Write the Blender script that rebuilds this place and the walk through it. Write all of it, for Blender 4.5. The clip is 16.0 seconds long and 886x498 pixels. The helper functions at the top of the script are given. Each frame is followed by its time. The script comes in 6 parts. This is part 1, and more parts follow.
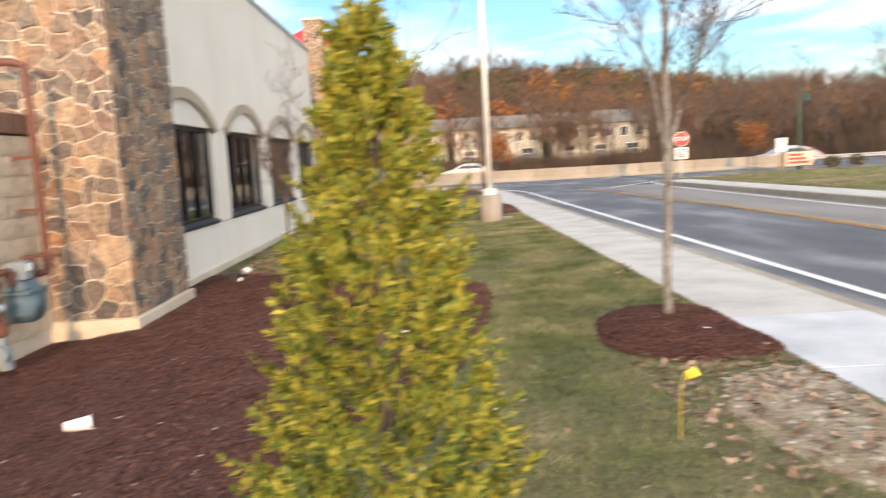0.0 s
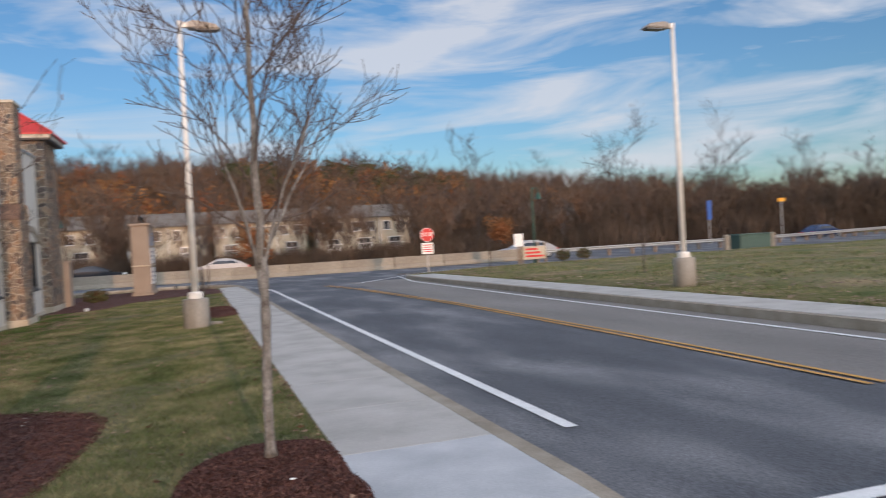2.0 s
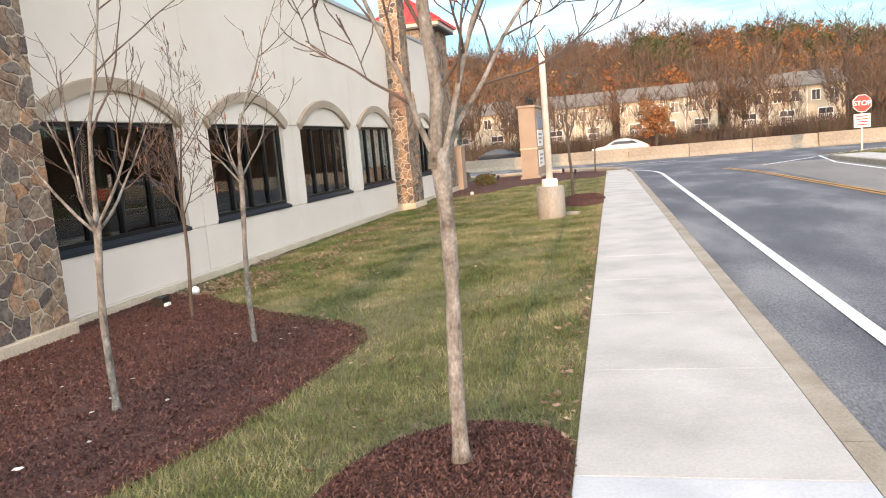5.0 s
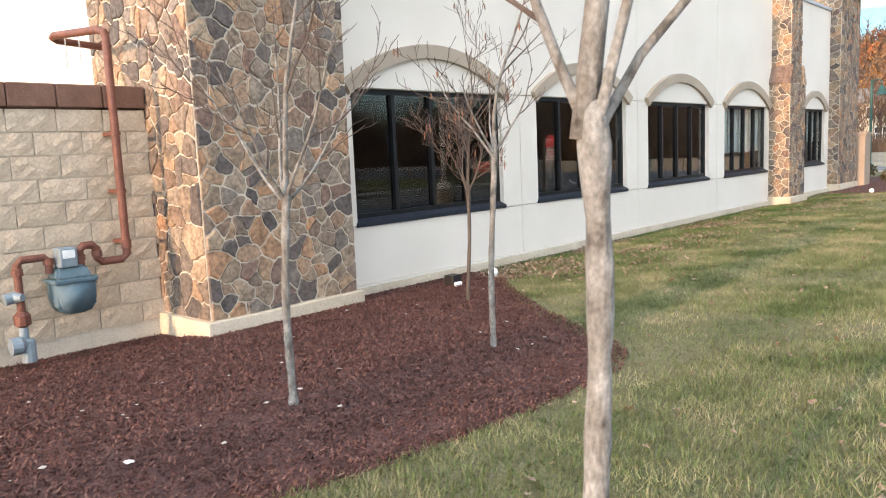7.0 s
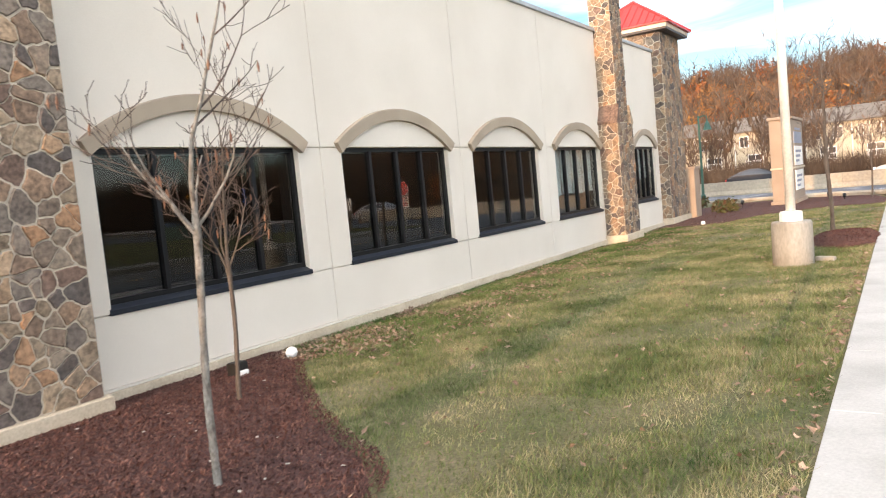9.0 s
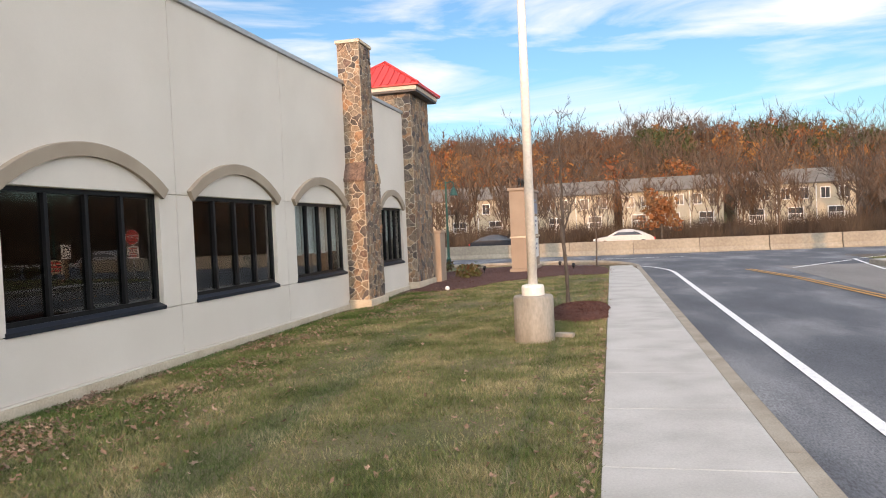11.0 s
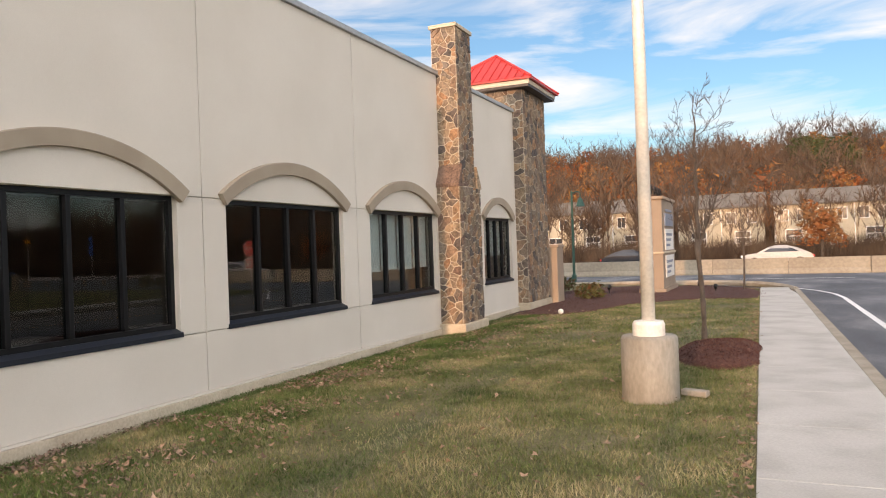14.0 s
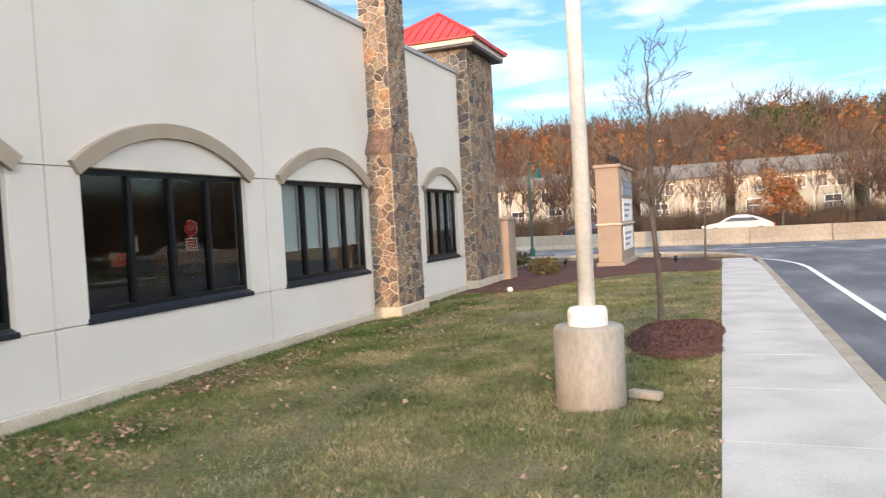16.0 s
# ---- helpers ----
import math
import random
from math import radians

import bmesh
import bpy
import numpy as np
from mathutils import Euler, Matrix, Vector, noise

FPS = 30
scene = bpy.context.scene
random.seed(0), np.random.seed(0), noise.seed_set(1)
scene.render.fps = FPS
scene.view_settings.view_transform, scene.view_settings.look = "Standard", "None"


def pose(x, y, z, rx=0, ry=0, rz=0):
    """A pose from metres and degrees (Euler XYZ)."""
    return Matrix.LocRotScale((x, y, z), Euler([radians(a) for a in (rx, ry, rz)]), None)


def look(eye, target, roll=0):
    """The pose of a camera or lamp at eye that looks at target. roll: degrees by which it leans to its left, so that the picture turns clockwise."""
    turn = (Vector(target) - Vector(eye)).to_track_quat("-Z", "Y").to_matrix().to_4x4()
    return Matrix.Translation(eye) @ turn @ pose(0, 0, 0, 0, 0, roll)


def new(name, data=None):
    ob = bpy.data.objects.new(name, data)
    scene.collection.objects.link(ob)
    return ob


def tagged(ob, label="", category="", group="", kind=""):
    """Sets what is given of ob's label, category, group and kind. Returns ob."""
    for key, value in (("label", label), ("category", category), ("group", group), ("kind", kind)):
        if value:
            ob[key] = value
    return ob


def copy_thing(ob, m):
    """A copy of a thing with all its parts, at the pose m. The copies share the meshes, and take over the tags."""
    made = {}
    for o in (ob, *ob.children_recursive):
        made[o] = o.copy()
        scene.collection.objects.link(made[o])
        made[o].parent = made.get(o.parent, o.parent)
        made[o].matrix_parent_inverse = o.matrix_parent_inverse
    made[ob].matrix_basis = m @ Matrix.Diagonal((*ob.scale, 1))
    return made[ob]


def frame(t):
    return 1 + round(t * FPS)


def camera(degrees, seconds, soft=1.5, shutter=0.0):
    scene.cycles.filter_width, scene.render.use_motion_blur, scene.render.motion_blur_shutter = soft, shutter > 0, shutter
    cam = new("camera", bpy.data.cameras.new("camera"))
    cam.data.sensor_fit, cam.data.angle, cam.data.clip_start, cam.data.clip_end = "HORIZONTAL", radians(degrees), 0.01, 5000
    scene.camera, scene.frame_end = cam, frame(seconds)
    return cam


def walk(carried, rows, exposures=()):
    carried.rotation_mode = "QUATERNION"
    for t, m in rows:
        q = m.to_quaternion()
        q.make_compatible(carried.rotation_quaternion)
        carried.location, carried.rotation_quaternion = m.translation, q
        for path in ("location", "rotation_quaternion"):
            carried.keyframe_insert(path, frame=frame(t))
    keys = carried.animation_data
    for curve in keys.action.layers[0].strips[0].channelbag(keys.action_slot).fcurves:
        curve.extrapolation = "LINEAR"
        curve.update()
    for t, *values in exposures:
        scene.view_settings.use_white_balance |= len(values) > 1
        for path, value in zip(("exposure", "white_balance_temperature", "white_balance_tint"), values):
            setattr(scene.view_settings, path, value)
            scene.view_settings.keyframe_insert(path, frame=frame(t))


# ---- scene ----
cam = camera(61.9, 16.0, 1.0, 0.3)
METRES, EYE, TILT, LEAN, TURN = 14.0, 1.5, 0.0, 0.0, -1.9
PATH = [
    (0, (0.355, 0.648, 1.427), (0.367, 2.633, 1.184), -3.1),
    (0.5, (0.786, 0.661, 1.458), (1.35, 2.573, 1.293), -2.5),
    (1, (1.171, 0.822, 1.484), (1.978, 2.65, 1.391), -0.7),
    (1.5, (1.522, 1.079, 1.529), (2.412, 2.87, 1.481), -2.8),
    (2, (1.841, 1.352, 1.506), (2.458, 3.254, 1.478), -3.2),
    (2.5, (2.033, 1.658, 1.479), (2.132, 3.655, 1.442), -1.6),
    (3, (2.221, 1.994, 1.484), (1.863, 3.96, 1.396), -2.5),
    (3.5, (2.406, 2.288, 1.471), (1.667, 4.138, 1.29), -3.9),
    (4, (2.625, 2.674, 1.442), (2.034, 4.565, 1.166), -4.5),
    (4.2, (2.685, 2.87, 1.459), (2.257, 4.804, 1.18), -4.7),
    (6.3, (3.216, 4.542, 1.36), (2.202, 6.252, 1.145), -3.5),
    (6.5, (3.144, 4.723, 1.308), (1.978, 6.333, 1.082), -2.8),
    (7, (3.131, 5.054, 1.347), (1.788, 6.513, 1.091), -2.5),
    (7.5, (3.263, 5.41, 1.389), (1.979, 6.92, 1.12), -4.0),
    (8, (3.203, 5.762, 1.351), (2.051, 7.38, 1.118), -3.1),
    (8.5, (3.125, 6.116, 1.412), (1.99, 7.75, 1.215), -4.5),
    (9, (3.086, 6.525, 1.414), (2.012, 8.205, 1.259), -5.5),
    (9.5, (2.944, 6.862, 1.443), (1.975, 8.606, 1.311), -4.0),
    (10, (2.868, 7.233, 1.477), (2.22, 9.122, 1.363), -4.1),
    (10.2, (2.842, 7.373, 1.478), (2.352, 9.309, 1.378), -3.7),
    (12.3, (2.767, 9.094, 1.441), (2.239, 11.023, 1.428), 0.0),
    (12.5, (2.772, 9.252, 1.45), (2.16, 11.156, 1.431), -0.2),
    (13, (2.704, 9.729, 1.438), (1.985, 11.595, 1.436), -1.7),
    (13.5, (2.769, 10.187, 1.429), (2.004, 12.034, 1.435), -1.6),
    (14, (2.726, 10.663, 1.433), (1.919, 12.493, 1.432), -2.0),
    (14.5, (2.719, 11.035, 1.411), (1.803, 12.812, 1.403), -1.5),
    (15, (2.657, 11.463, 1.399), (1.706, 13.223, 1.373), -1.3),
    (15.5, (2.678, 11.87, 1.394), (1.815, 13.673, 1.332), -3.7),
    (16, (2.692, 12.29, 1.375), (1.967, 14.152, 1.305), -3.1),
]
EXPOSURES = [
    (0.0, 1.0, 6500, 10), (0.5, 0.7, 7000, 12), (1.0, 0.2, 6100, 14), (1.5, 0.08, 5850, 12), (2.0, -0.05, 5800, 12), (2.5, 0.15, 6000, 12), (3.0, 0.4, 6300, 10), (3.5, 0.7, 7300, 20), (4.2, 1.1, 6750, 12),
    (6.3, 1.15, 6300, 10), (7.0, 1.36, 6000, 8), (7.7, 1.43, 6000, 8), (9.0, 1.32, 6500, 10), (10.2, 1.0, 6400, 10), (12.3, 0.4, 6650, 18), (13.5, 0.62, 7050, 20), (14.0, 0.64, 6900, 14), (15.0, 0.9, 6500, 10), (16.0, 0.98, 6150, 10),
]
walk(cam, [(t, look(eye, target, roll)) for t, eye, target, roll in PATH], EXPOSURES)

# ---- world, sun, exposure ----
SUN_ELEV, SUN_ROT = radians(7.5), radians(178.6)
world = bpy.data.worlds.new("sky")
scene.world = world
world.use_nodes = True
wn, wl = world.node_tree.nodes, world.node_tree.links
wn.clear()
w_out = wn.new("ShaderNodeOutputWorld")
w_bg = wn.new("ShaderNodeBackground")
w_bg.inputs["Strength"].default_value = 0.15
w_sky = wn.new("ShaderNodeTexSky")
w_sky.sky_type = "NISHITA"
w_sky.sun_disc = False
w_sky.sun_elevation = SUN_ELEV
w_sky.sun_rotation = SUN_ROT
w_sky.dust_density = 0.4
w_sky.ozone_density = 3.0
w_tc = wn.new("ShaderNodeTexCoord")
w_map = wn.new("ShaderNodeMapping")
w_map.inputs["Scale"].default_value = (1.6, 2.2, 9.0)
w_map.inputs["Rotation"].default_value = (0.0, 0.14, 0.5)
w_noise = wn.new("ShaderNodeTexNoise")
w_noise.inputs["Scale"].default_value = 1.9
w_noise.inputs["Detail"].default_value = 9
w_noise.inputs["Roughness"].default_value = 0.55
w_noise.inputs["Distortion"].default_value = 0.5
w_ramp = wn.new("ShaderNodeValToRGB")
w_ramp.color_ramp.elements[0].position = 0.45
w_ramp.color_ramp.elements[1].position = 0.63
w_ramp.color_ramp.elements[1].color = (0.8, 0.8, 0.8, 1)
w_mix = wn.new("ShaderNodeMix")
w_mix.data_type = "RGBA"
# clouds are brighter towards the sun
w_dot = wn.new("ShaderNodeVectorMath")
w_dot.operation = "DOT_PRODUCT"
w_dot.inputs[1].default_value = (math.sin(SUN_ROT), math.cos(SUN_ROT), 0.15)
w_near = wn.new("ShaderNodeMapRange")
w_near.interpolation_type = "SMOOTHSTEP"
w_near.inputs["From Min"].default_value = -0.7
w_near.inputs["From Max"].default_value = 1.0
w_near.inputs["To Min"].default_value = 5.0
w_near.inputs["To Max"].default_value = 34.0
w_tint = wn.new("ShaderNodeVectorMath")
w_tint.operation = "SCALE"
w_tint.inputs[0].default_value = (1.0, 0.96, 0.92)
wl.new(w_tc.outputs["Generated"], w_dot.inputs[0])
wl.new(w_dot.outputs["Value"], w_near.inputs["Value"])
wl.new(w_near.outputs["Result"], w_tint.inputs["Scale"])
wl.new(w_tint.outputs["Vector"], w_mix.inputs["B"])
wl.new(w_tc.outputs["Generated"], w_map.inputs["Vector"])
wl.new(w_map.outputs["Vector"], w_noise.inputs["Vector"])
wl.new(w_noise.outputs["Fac"], w_ramp.inputs["Fac"])
wl.new(w_ramp.outputs["Color"], w_mix.inputs["Factor"])
wl.new(w_sky.outputs["Color"], w_mix.inputs["A"])
wl.new(w_mix.outputs["Result"], w_bg.inputs["Color"])
wl.new(w_bg.outputs["Background"], w_out.inputs["Surface"])

sun_data = bpy.data.lights.new("sun", "SUN")
sun_data.energy = 2.1
sun_data.angle = radians(0.6)
sun_data.color = (1.0, 0.60, 0.33)
sun = new("sun", sun_data)
sun_to = Vector((math.sin(SUN_ROT) * math.cos(SUN_ELEV), math.cos(SUN_ROT) * math.cos(SUN_ELEV), math.sin(SUN_ELEV)))
sun.matrix_world = look(sun_to * 100, (0, 0, 0))

# ---- materials ----


def material(name, colours, scale=3.0, rough=0.8, bump=0.0, bump_scale=60.0, metal=0.0, by="noise", fine=0.25, fine_scale=80.0, stretch=(1, 1, 1), spec=0.4, detail=6.0, stepped=False):
    """colours: a ramp of base colours. by: noise, object (one value per object) or island."""
    m = bpy.data.materials.new(name)
    m.use_nodes = True
    n, l = m.node_tree.nodes, m.node_tree.links
    b = n["Principled BSDF"]
    b.inputs["Roughness"].default_value = rough
    b.inputs["Metallic"].default_value = metal
    b.inputs["Specular IOR Level"].default_value = spec
    tc = n.new("ShaderNodeTexCoord")
    mp = n.new("ShaderNodeMapping")
    mp.inputs["Scale"].default_value = stretch
    l.new(tc.outputs["Object"], mp.inputs["Vector"])
    big = n.new("ShaderNodeTexNoise")
    big.inputs["Scale"].default_value = scale
    big.inputs["Detail"].default_value = detail
    l.new(mp.outputs["Vector"], big.inputs["Vector"])
    ramp = n.new("ShaderNodeValToRGB")
    els = ramp.color_ramp.elements
    k = len(colours)
    if stepped:
        ramp.color_ramp.interpolation = "CONSTANT"
    lo, hi = (0.32, 0.68) if by == "noise" else (0.0, 1.0)
    while len(els) < k:
        els.new(0.5)
    for i, c in enumerate(colours):
        els[i].position = lo + (hi - lo) * i / max(1, k if stepped else k - 1)
        els[i].color = (*c, 1)
    if by == "object":
        src = n.new("ShaderNodeObjectInfo").outputs["Random"]
    elif by == "blade":
        rnd = n.new("ShaderNodeNewGeometry").outputs["Random Per Island"]
        mixer = n.new("ShaderNodeMath")
        mixer.operation = "MULTIPLY_ADD"
        mixer.inputs[1].default_value = 0.5
        l.new(rnd, mixer.inputs[0])
        off = n.new("ShaderNodeMath")
        off.operation = "MULTIPLY_ADD"
        off.inputs[1].default_value = 1.25
        off.inputs[2].default_value = -0.38
        l.new(big.outputs["Fac"], off.inputs[0])
        l.new(off.outputs[0], mixer.inputs[2])
        src = mixer.outputs[0]
    elif by == "island":
        src = n.new("ShaderNodeNewGeometry").outputs["Random Per Island"]
    else:
        src = big.outputs["Fac"]
    l.new(src, ramp.inputs["Fac"])
    small = n.new("ShaderNodeTexNoise")
    small.inputs["Scale"].default_value = fine_scale
    small.inputs["Detail"].default_value = 4
    l.new(mp.outputs["Vector"], small.inputs["Vector"])
    both = n.new("ShaderNodeMath")
    both.operation = "ADD"
    l.new(small.outputs["Fac"], both.inputs[0])
    if by == "noise":
        both.inputs[1].default_value = 0.0
    else:
        half = n.new("ShaderNodeMath")
        half.operation = "MULTIPLY_ADD"
        half.inputs[1].default_value = 0.8
        half.inputs[2].default_value = -0.4
        l.new(big.outputs["Fac"], half.inputs[0])
        l.new(half.outputs[0], both.inputs[1])
    mr = n.new("ShaderNodeMapRange")
    mr.inputs["From Min"].default_value = 0.25
    mr.inputs["From Max"].default_value = 0.75
    mr.inputs["To Min"].default_value = 1.0 - fine
    mr.inputs["To Max"].default_value = 1.0 + fine
    l.new(both.outputs[0], mr.inputs["Value"])
    mul = n.new("ShaderNodeVectorMath")
    mul.operation = "SCALE"
    l.new(ramp.outputs["Color"], mul.inputs[0])
    l.new(mr.outputs["Result"], mul.inputs["Scale"])
    l.new(mul.outputs["Vector"], b.inputs["Base Color"])
    if bump:
        bn = n.new("ShaderNodeTexNoise")
        bn.inputs["Scale"].default_value = bump_scale
        bn.inputs["Detail"].default_value = 5
        l.new(mp.outputs["Vector"], bn.inputs["Vector"])
        bp = n.new("ShaderNodeBump")
        bp.inputs["Strength"].default_value = bump
        bp.inputs["Distance"].default_value = 0.01
        l.new(bn.outputs["Fac"], bp.inputs["Height"])
        l.new(bp.outputs["Normal"], b.inputs["Normal"])
    return m


def plain(name, c, rough=0.5, metal=0.0, spec=0.5, var=0.12):
    return material(name, [tuple(v * 0.92 for v in c), tuple(min(1.0, v * 1.06) for v in c)], 6.0, rough, 0.05, 40.0, metal, fine=var, fine_scale=30.0, spec=spec)


M_STUCCO = material("stucco", [(0.655, 0.595, 0.515), (0.71, 0.65, 0.57)], 0.7, 0.9, 0.25, 220.0, fine=0.05, fine_scale=150.0)
M_TRIM = material("tan_trim", [(0.36, 0.29, 0.22), (0.41, 0.34, 0.26)], 2.0, 0.9, 0.25, 220.0, fine=0.06, fine_scale=150.0)
M_FOOT = material("footing_concrete", [(0.46, 0.38, 0.28), (0.58, 0.50, 0.38)], 2.5, 0.9, 0.2, 90.0, fine=0.14, fine_scale=40.0)
M_STONE = material("field_stone", [(0.277, 0.184, 0.117), (0.208, 0.158, 0.117), (0.111, 0.09, 0.079), (0.308, 0.205, 0.127), (0.235, 0.158, 0.106), (0.146, 0.117, 0.096), (0.332, 0.242, 0.161), (0.169, 0.111, 0.084), (0.254, 0.199, 0.148), (0.181, 0.136, 0.102), (0.308, 0.18, 0.103), (0.223, 0.166, 0.113), (0.095, 0.079, 0.07), (0.269, 0.203, 0.14), (0.2, 0.136, 0.095), (0.181, 0.148, 0.12), (0.239, 0.177, 0.123)], 9.0, 0.85, 1.0, 35.0, by="object", fine=0.5, fine_scale=26.0, stepped=True)
M_MORTAR = material("mortar", [(0.46, 0.39, 0.305), (0.57, 0.50, 0.40)], 6.0, 0.95, 0.5, 120.0, fine=0.15)
M_BLOCK = material("split_face_block", [(0.43, 0.345, 0.25), (0.52, 0.42, 0.31), (0.47, 0.38, 0.28)], 9.0, 0.95, 1.0, 28.0, by="object", fine=0.16, fine_scale=40.0)
M_CAPBLOCK = material("brown_cap_block", [(0.14, 0.075, 0.05), (0.19, 0.105, 0.075)], 5.0, 0.9, 0.5, 80.0, fine=0.2)
M_COPING = plain("metal_coping", (0.42, 0.42, 0.42), 0.45, 0.3)
M_BRONZE = plain("dark_window_metal", (0.008, 0.008, 0.009), 0.4, 0.0, 0.25)
M_SILL = plain("dark_blue_sill_metal", (0.016, 0.019, 0.027), 0.45, 0.0, 0.3)
# near-black base colour stands in for the unlit depth behind the windows
M_ROOM = material("room_shade_colour", [(0.018, 0.017, 0.016), (0.028, 0.026, 0.024)], 1.0, 0.9)
M_BLIND = material("pale_blind", [(0.80, 0.84, 0.80), (0.86, 0.89, 0.86)], 2.0, 0.8, fine=0.05)
M_REDROOF = plain("red_roof_metal", (0.50, 0.035, 0.03), 0.4, 0.1)
M_FASCIA = plain("cream_fascia", (0.60, 0.52, 0.42), 0.6)
M_DARK = plain("dark_gutter", (0.05, 0.04, 0.035), 0.5)
M_PIPE = material("rust_painted_pipe", [(0.115, 0.042, 0.028), (0.165, 0.065, 0.042)], 14.0, 0.55, 0.3, 60.0, fine=0.3)
M_METER = plain("blue_grey_meter_paint", (0.085, 0.135, 0.165), 0.6)
M_METERPIPE = plain("blue_grey_riser", (0.22, 0.27, 0.30), 0.5, 0.2)
M_WHITE = plain("white_plastic", (0.80, 0.80, 0.78), 0.4)
M_POLE = plain("white_lamp_paint", (0.72, 0.69, 0.63), 0.4)
M_LAMPHEAD = plain("bronze_lamp_head", (0.30, 0.26, 0.22), 0.4)
M_LENS = plain("lamp_lens", (0.10, 0.10, 0.10), 0.2)
M_CONCBASE = material("stained_concrete", [(0.22, 0.19, 0.15), (0.29, 0.265, 0.225), (0.335, 0.31, 0.27)], 2.2, 0.95, 0.3, 90.0, fine=0.14, fine_scale=35.0, stretch=(1, 1, 0.4))
M_WALK = material("pale_concrete", [(0.37, 0.355, 0.325), (0.44, 0.425, 0.395), (0.49, 0.475, 0.445)], 1.6, 0.9, 0.3, 200.0, fine=0.10, fine_scale=60.0)
M_WALKNEW = material("new_concrete", [(0.38, 0.395, 0.41), (0.46, 0.475, 0.49), (0.56, 0.57, 0.58)], 1.5, 0.9, 0.2, 260.0, fine=0.09, fine_scale=60.0)
M_KERB = material("tan_kerb_concrete", [(0.25, 0.215, 0.165), (0.35, 0.31, 0.25)], 3.0, 0.95, 0.3, 90.0, fine=0.2)
M_ROAD = material("new_asphalt", [(0.075, 0.080, 0.091), (0.105, 0.110, 0.122), (0.21, 0.213, 0.222)], 0.8, 0.85, 0.9, 110.0, fine=0.45, fine_scale=70.0, stretch=(1, 0.35, 1), detail=9)
M_ROADOLD = material("worn_asphalt", [(0.17, 0.158, 0.148), (0.24, 0.225, 0.21)], 0.5, 0.9, 0.8, 110.0, fine=0.3, fine_scale=70.0, stretch=(1, 0.3, 1))
M_LINE = material("white_road_paint", [(0.70, 0.70, 0.69), (0.82, 0.82, 0.81)], 14.0, 0.7, 0.2, 120.0, fine=0.12, fine_scale=90.0)
M_YELLOW = material("yellow_road_paint", [(0.50, 0.26, 0.05), (0.60, 0.34, 0.09)], 14.0, 0.7, fine=0.15)
M_TACTILE = plain("yellow_tactile", (0.62, 0.31, 0.06), 0.6)
M_SOIL = material("lawn_soil", [(0.075, 0.085, 0.03), (0.115, 0.105, 0.05), (0.16, 0.135, 0.075)], 1.2, 1.0, 0.8, 60.0, fine=0.4, fine_scale=45.0)
M_GROUND = material("field_ground", [(0.08, 0.105, 0.028), (0.14, 0.135, 0.05), (0.17, 0.15, 0.07), (0.28, 0.21, 0.11)], 0.45, 1.0, 0.8, 12.0, fine=0.35, fine_scale=6.0, detail=10)
M_GRASS = material("grass_blades", [(0.05, 0.088, 0.02), (0.082, 0.122, 0.034), (0.125, 0.15, 0.055), (0.19, 0.185, 0.09), (0.28, 0.245, 0.14), (0.38, 0.32, 0.21)], 1.3, 0.75, by="blade", fine=0.4, fine_scale=9.0, spec=0.15, detail=10)
M_MULCHBED = material("mulch_base", [(0.06, 0.028, 0.023), (0.095, 0.044, 0.036)], 12.0, 1.0, 1.0, 70.0, fine=0.5, fine_scale=60.0)
M_CHIP = material("mulch_chips", [(0.042, 0.020, 0.016), (0.078, 0.035, 0.028), (0.105, 0.048, 0.038), (0.17, 0.09, 0.07), (0.066, 0.03, 0.025)], 4.0, 0.9, by="island", fine=0.3, spec=0.2)
M_WALLGRASS = material("green_grass_by_wall", [(0.035, 0.075, 0.016), (0.06, 0.11, 0.025), (0.10, 0.14, 0.045), (0.17, 0.17, 0.075)], 1.6, 0.75, by="blade", fine=0.4, fine_scale=9.0, spec=0.15, detail=8)
M_LEAF = material("fallen_leaves", [(0.16, 0.10, 0.065), (0.25, 0.175, 0.125), (0.11, 0.068, 0.045), (0.34, 0.25, 0.18), (0.20, 0.125, 0.085)], 9.0, 0.85, by="island", fine=0.35)
M_BARK = material("pale_bark", [(0.075, 0.066, 0.056), (0.16, 0.145, 0.126), (0.19, 0.178, 0.16), (0.27, 0.255, 0.23)], 22.0, 0.9, 1.0, 55.0, fine=0.35, fine_scale=90.0, stretch=(1, 1, 0.6))
M_BARKDARK = material("grey_brown_bark", [(0.06, 0.047, 0.038), (0.115, 0.092, 0.074)], 9.0, 0.9, 0.7, 60.0, fine=0.3, stretch=(1, 1, 0.5))
M_TWIG = material("twig_bark", [(0.06, 0.042, 0.034), (0.11, 0.082, 0.066)], 6.0, 0.9, fine=0.2)
M_SEED = material("dry_seed_pods", [(0.16, 0.08, 0.05), (0.24, 0.13, 0.08)], 6.0, 0.9, by="island")
M_ARBOR = material("golden_arborvitae", [(0.05, 0.08, 0.012), (0.12, 0.16, 0.02), (0.24, 0.24, 0.03), (0.34, 0.30, 0.04), (0.09, 0.12, 0.016)], 3.0, 0.65, by="island", fine=0.3, spec=0.3)
M_HEDGE = material("shrub_leaves", [(0.04, 0.06, 0.02), (0.10, 0.09, 0.03), (0.12, 0.05, 0.03)], 3.0, 0.8, by="island")
M_WOODS = material("bare_woods", [(0.105, 0.085, 0.07), (0.085, 0.055, 0.038), (0.14, 0.095, 0.062), (0.075, 0.052, 0.04), (0.15, 0.08, 0.04), (0.12, 0.10, 0.085)], 0.16, 0.95, fine=0.4, fine_scale=0.9, detail=2)
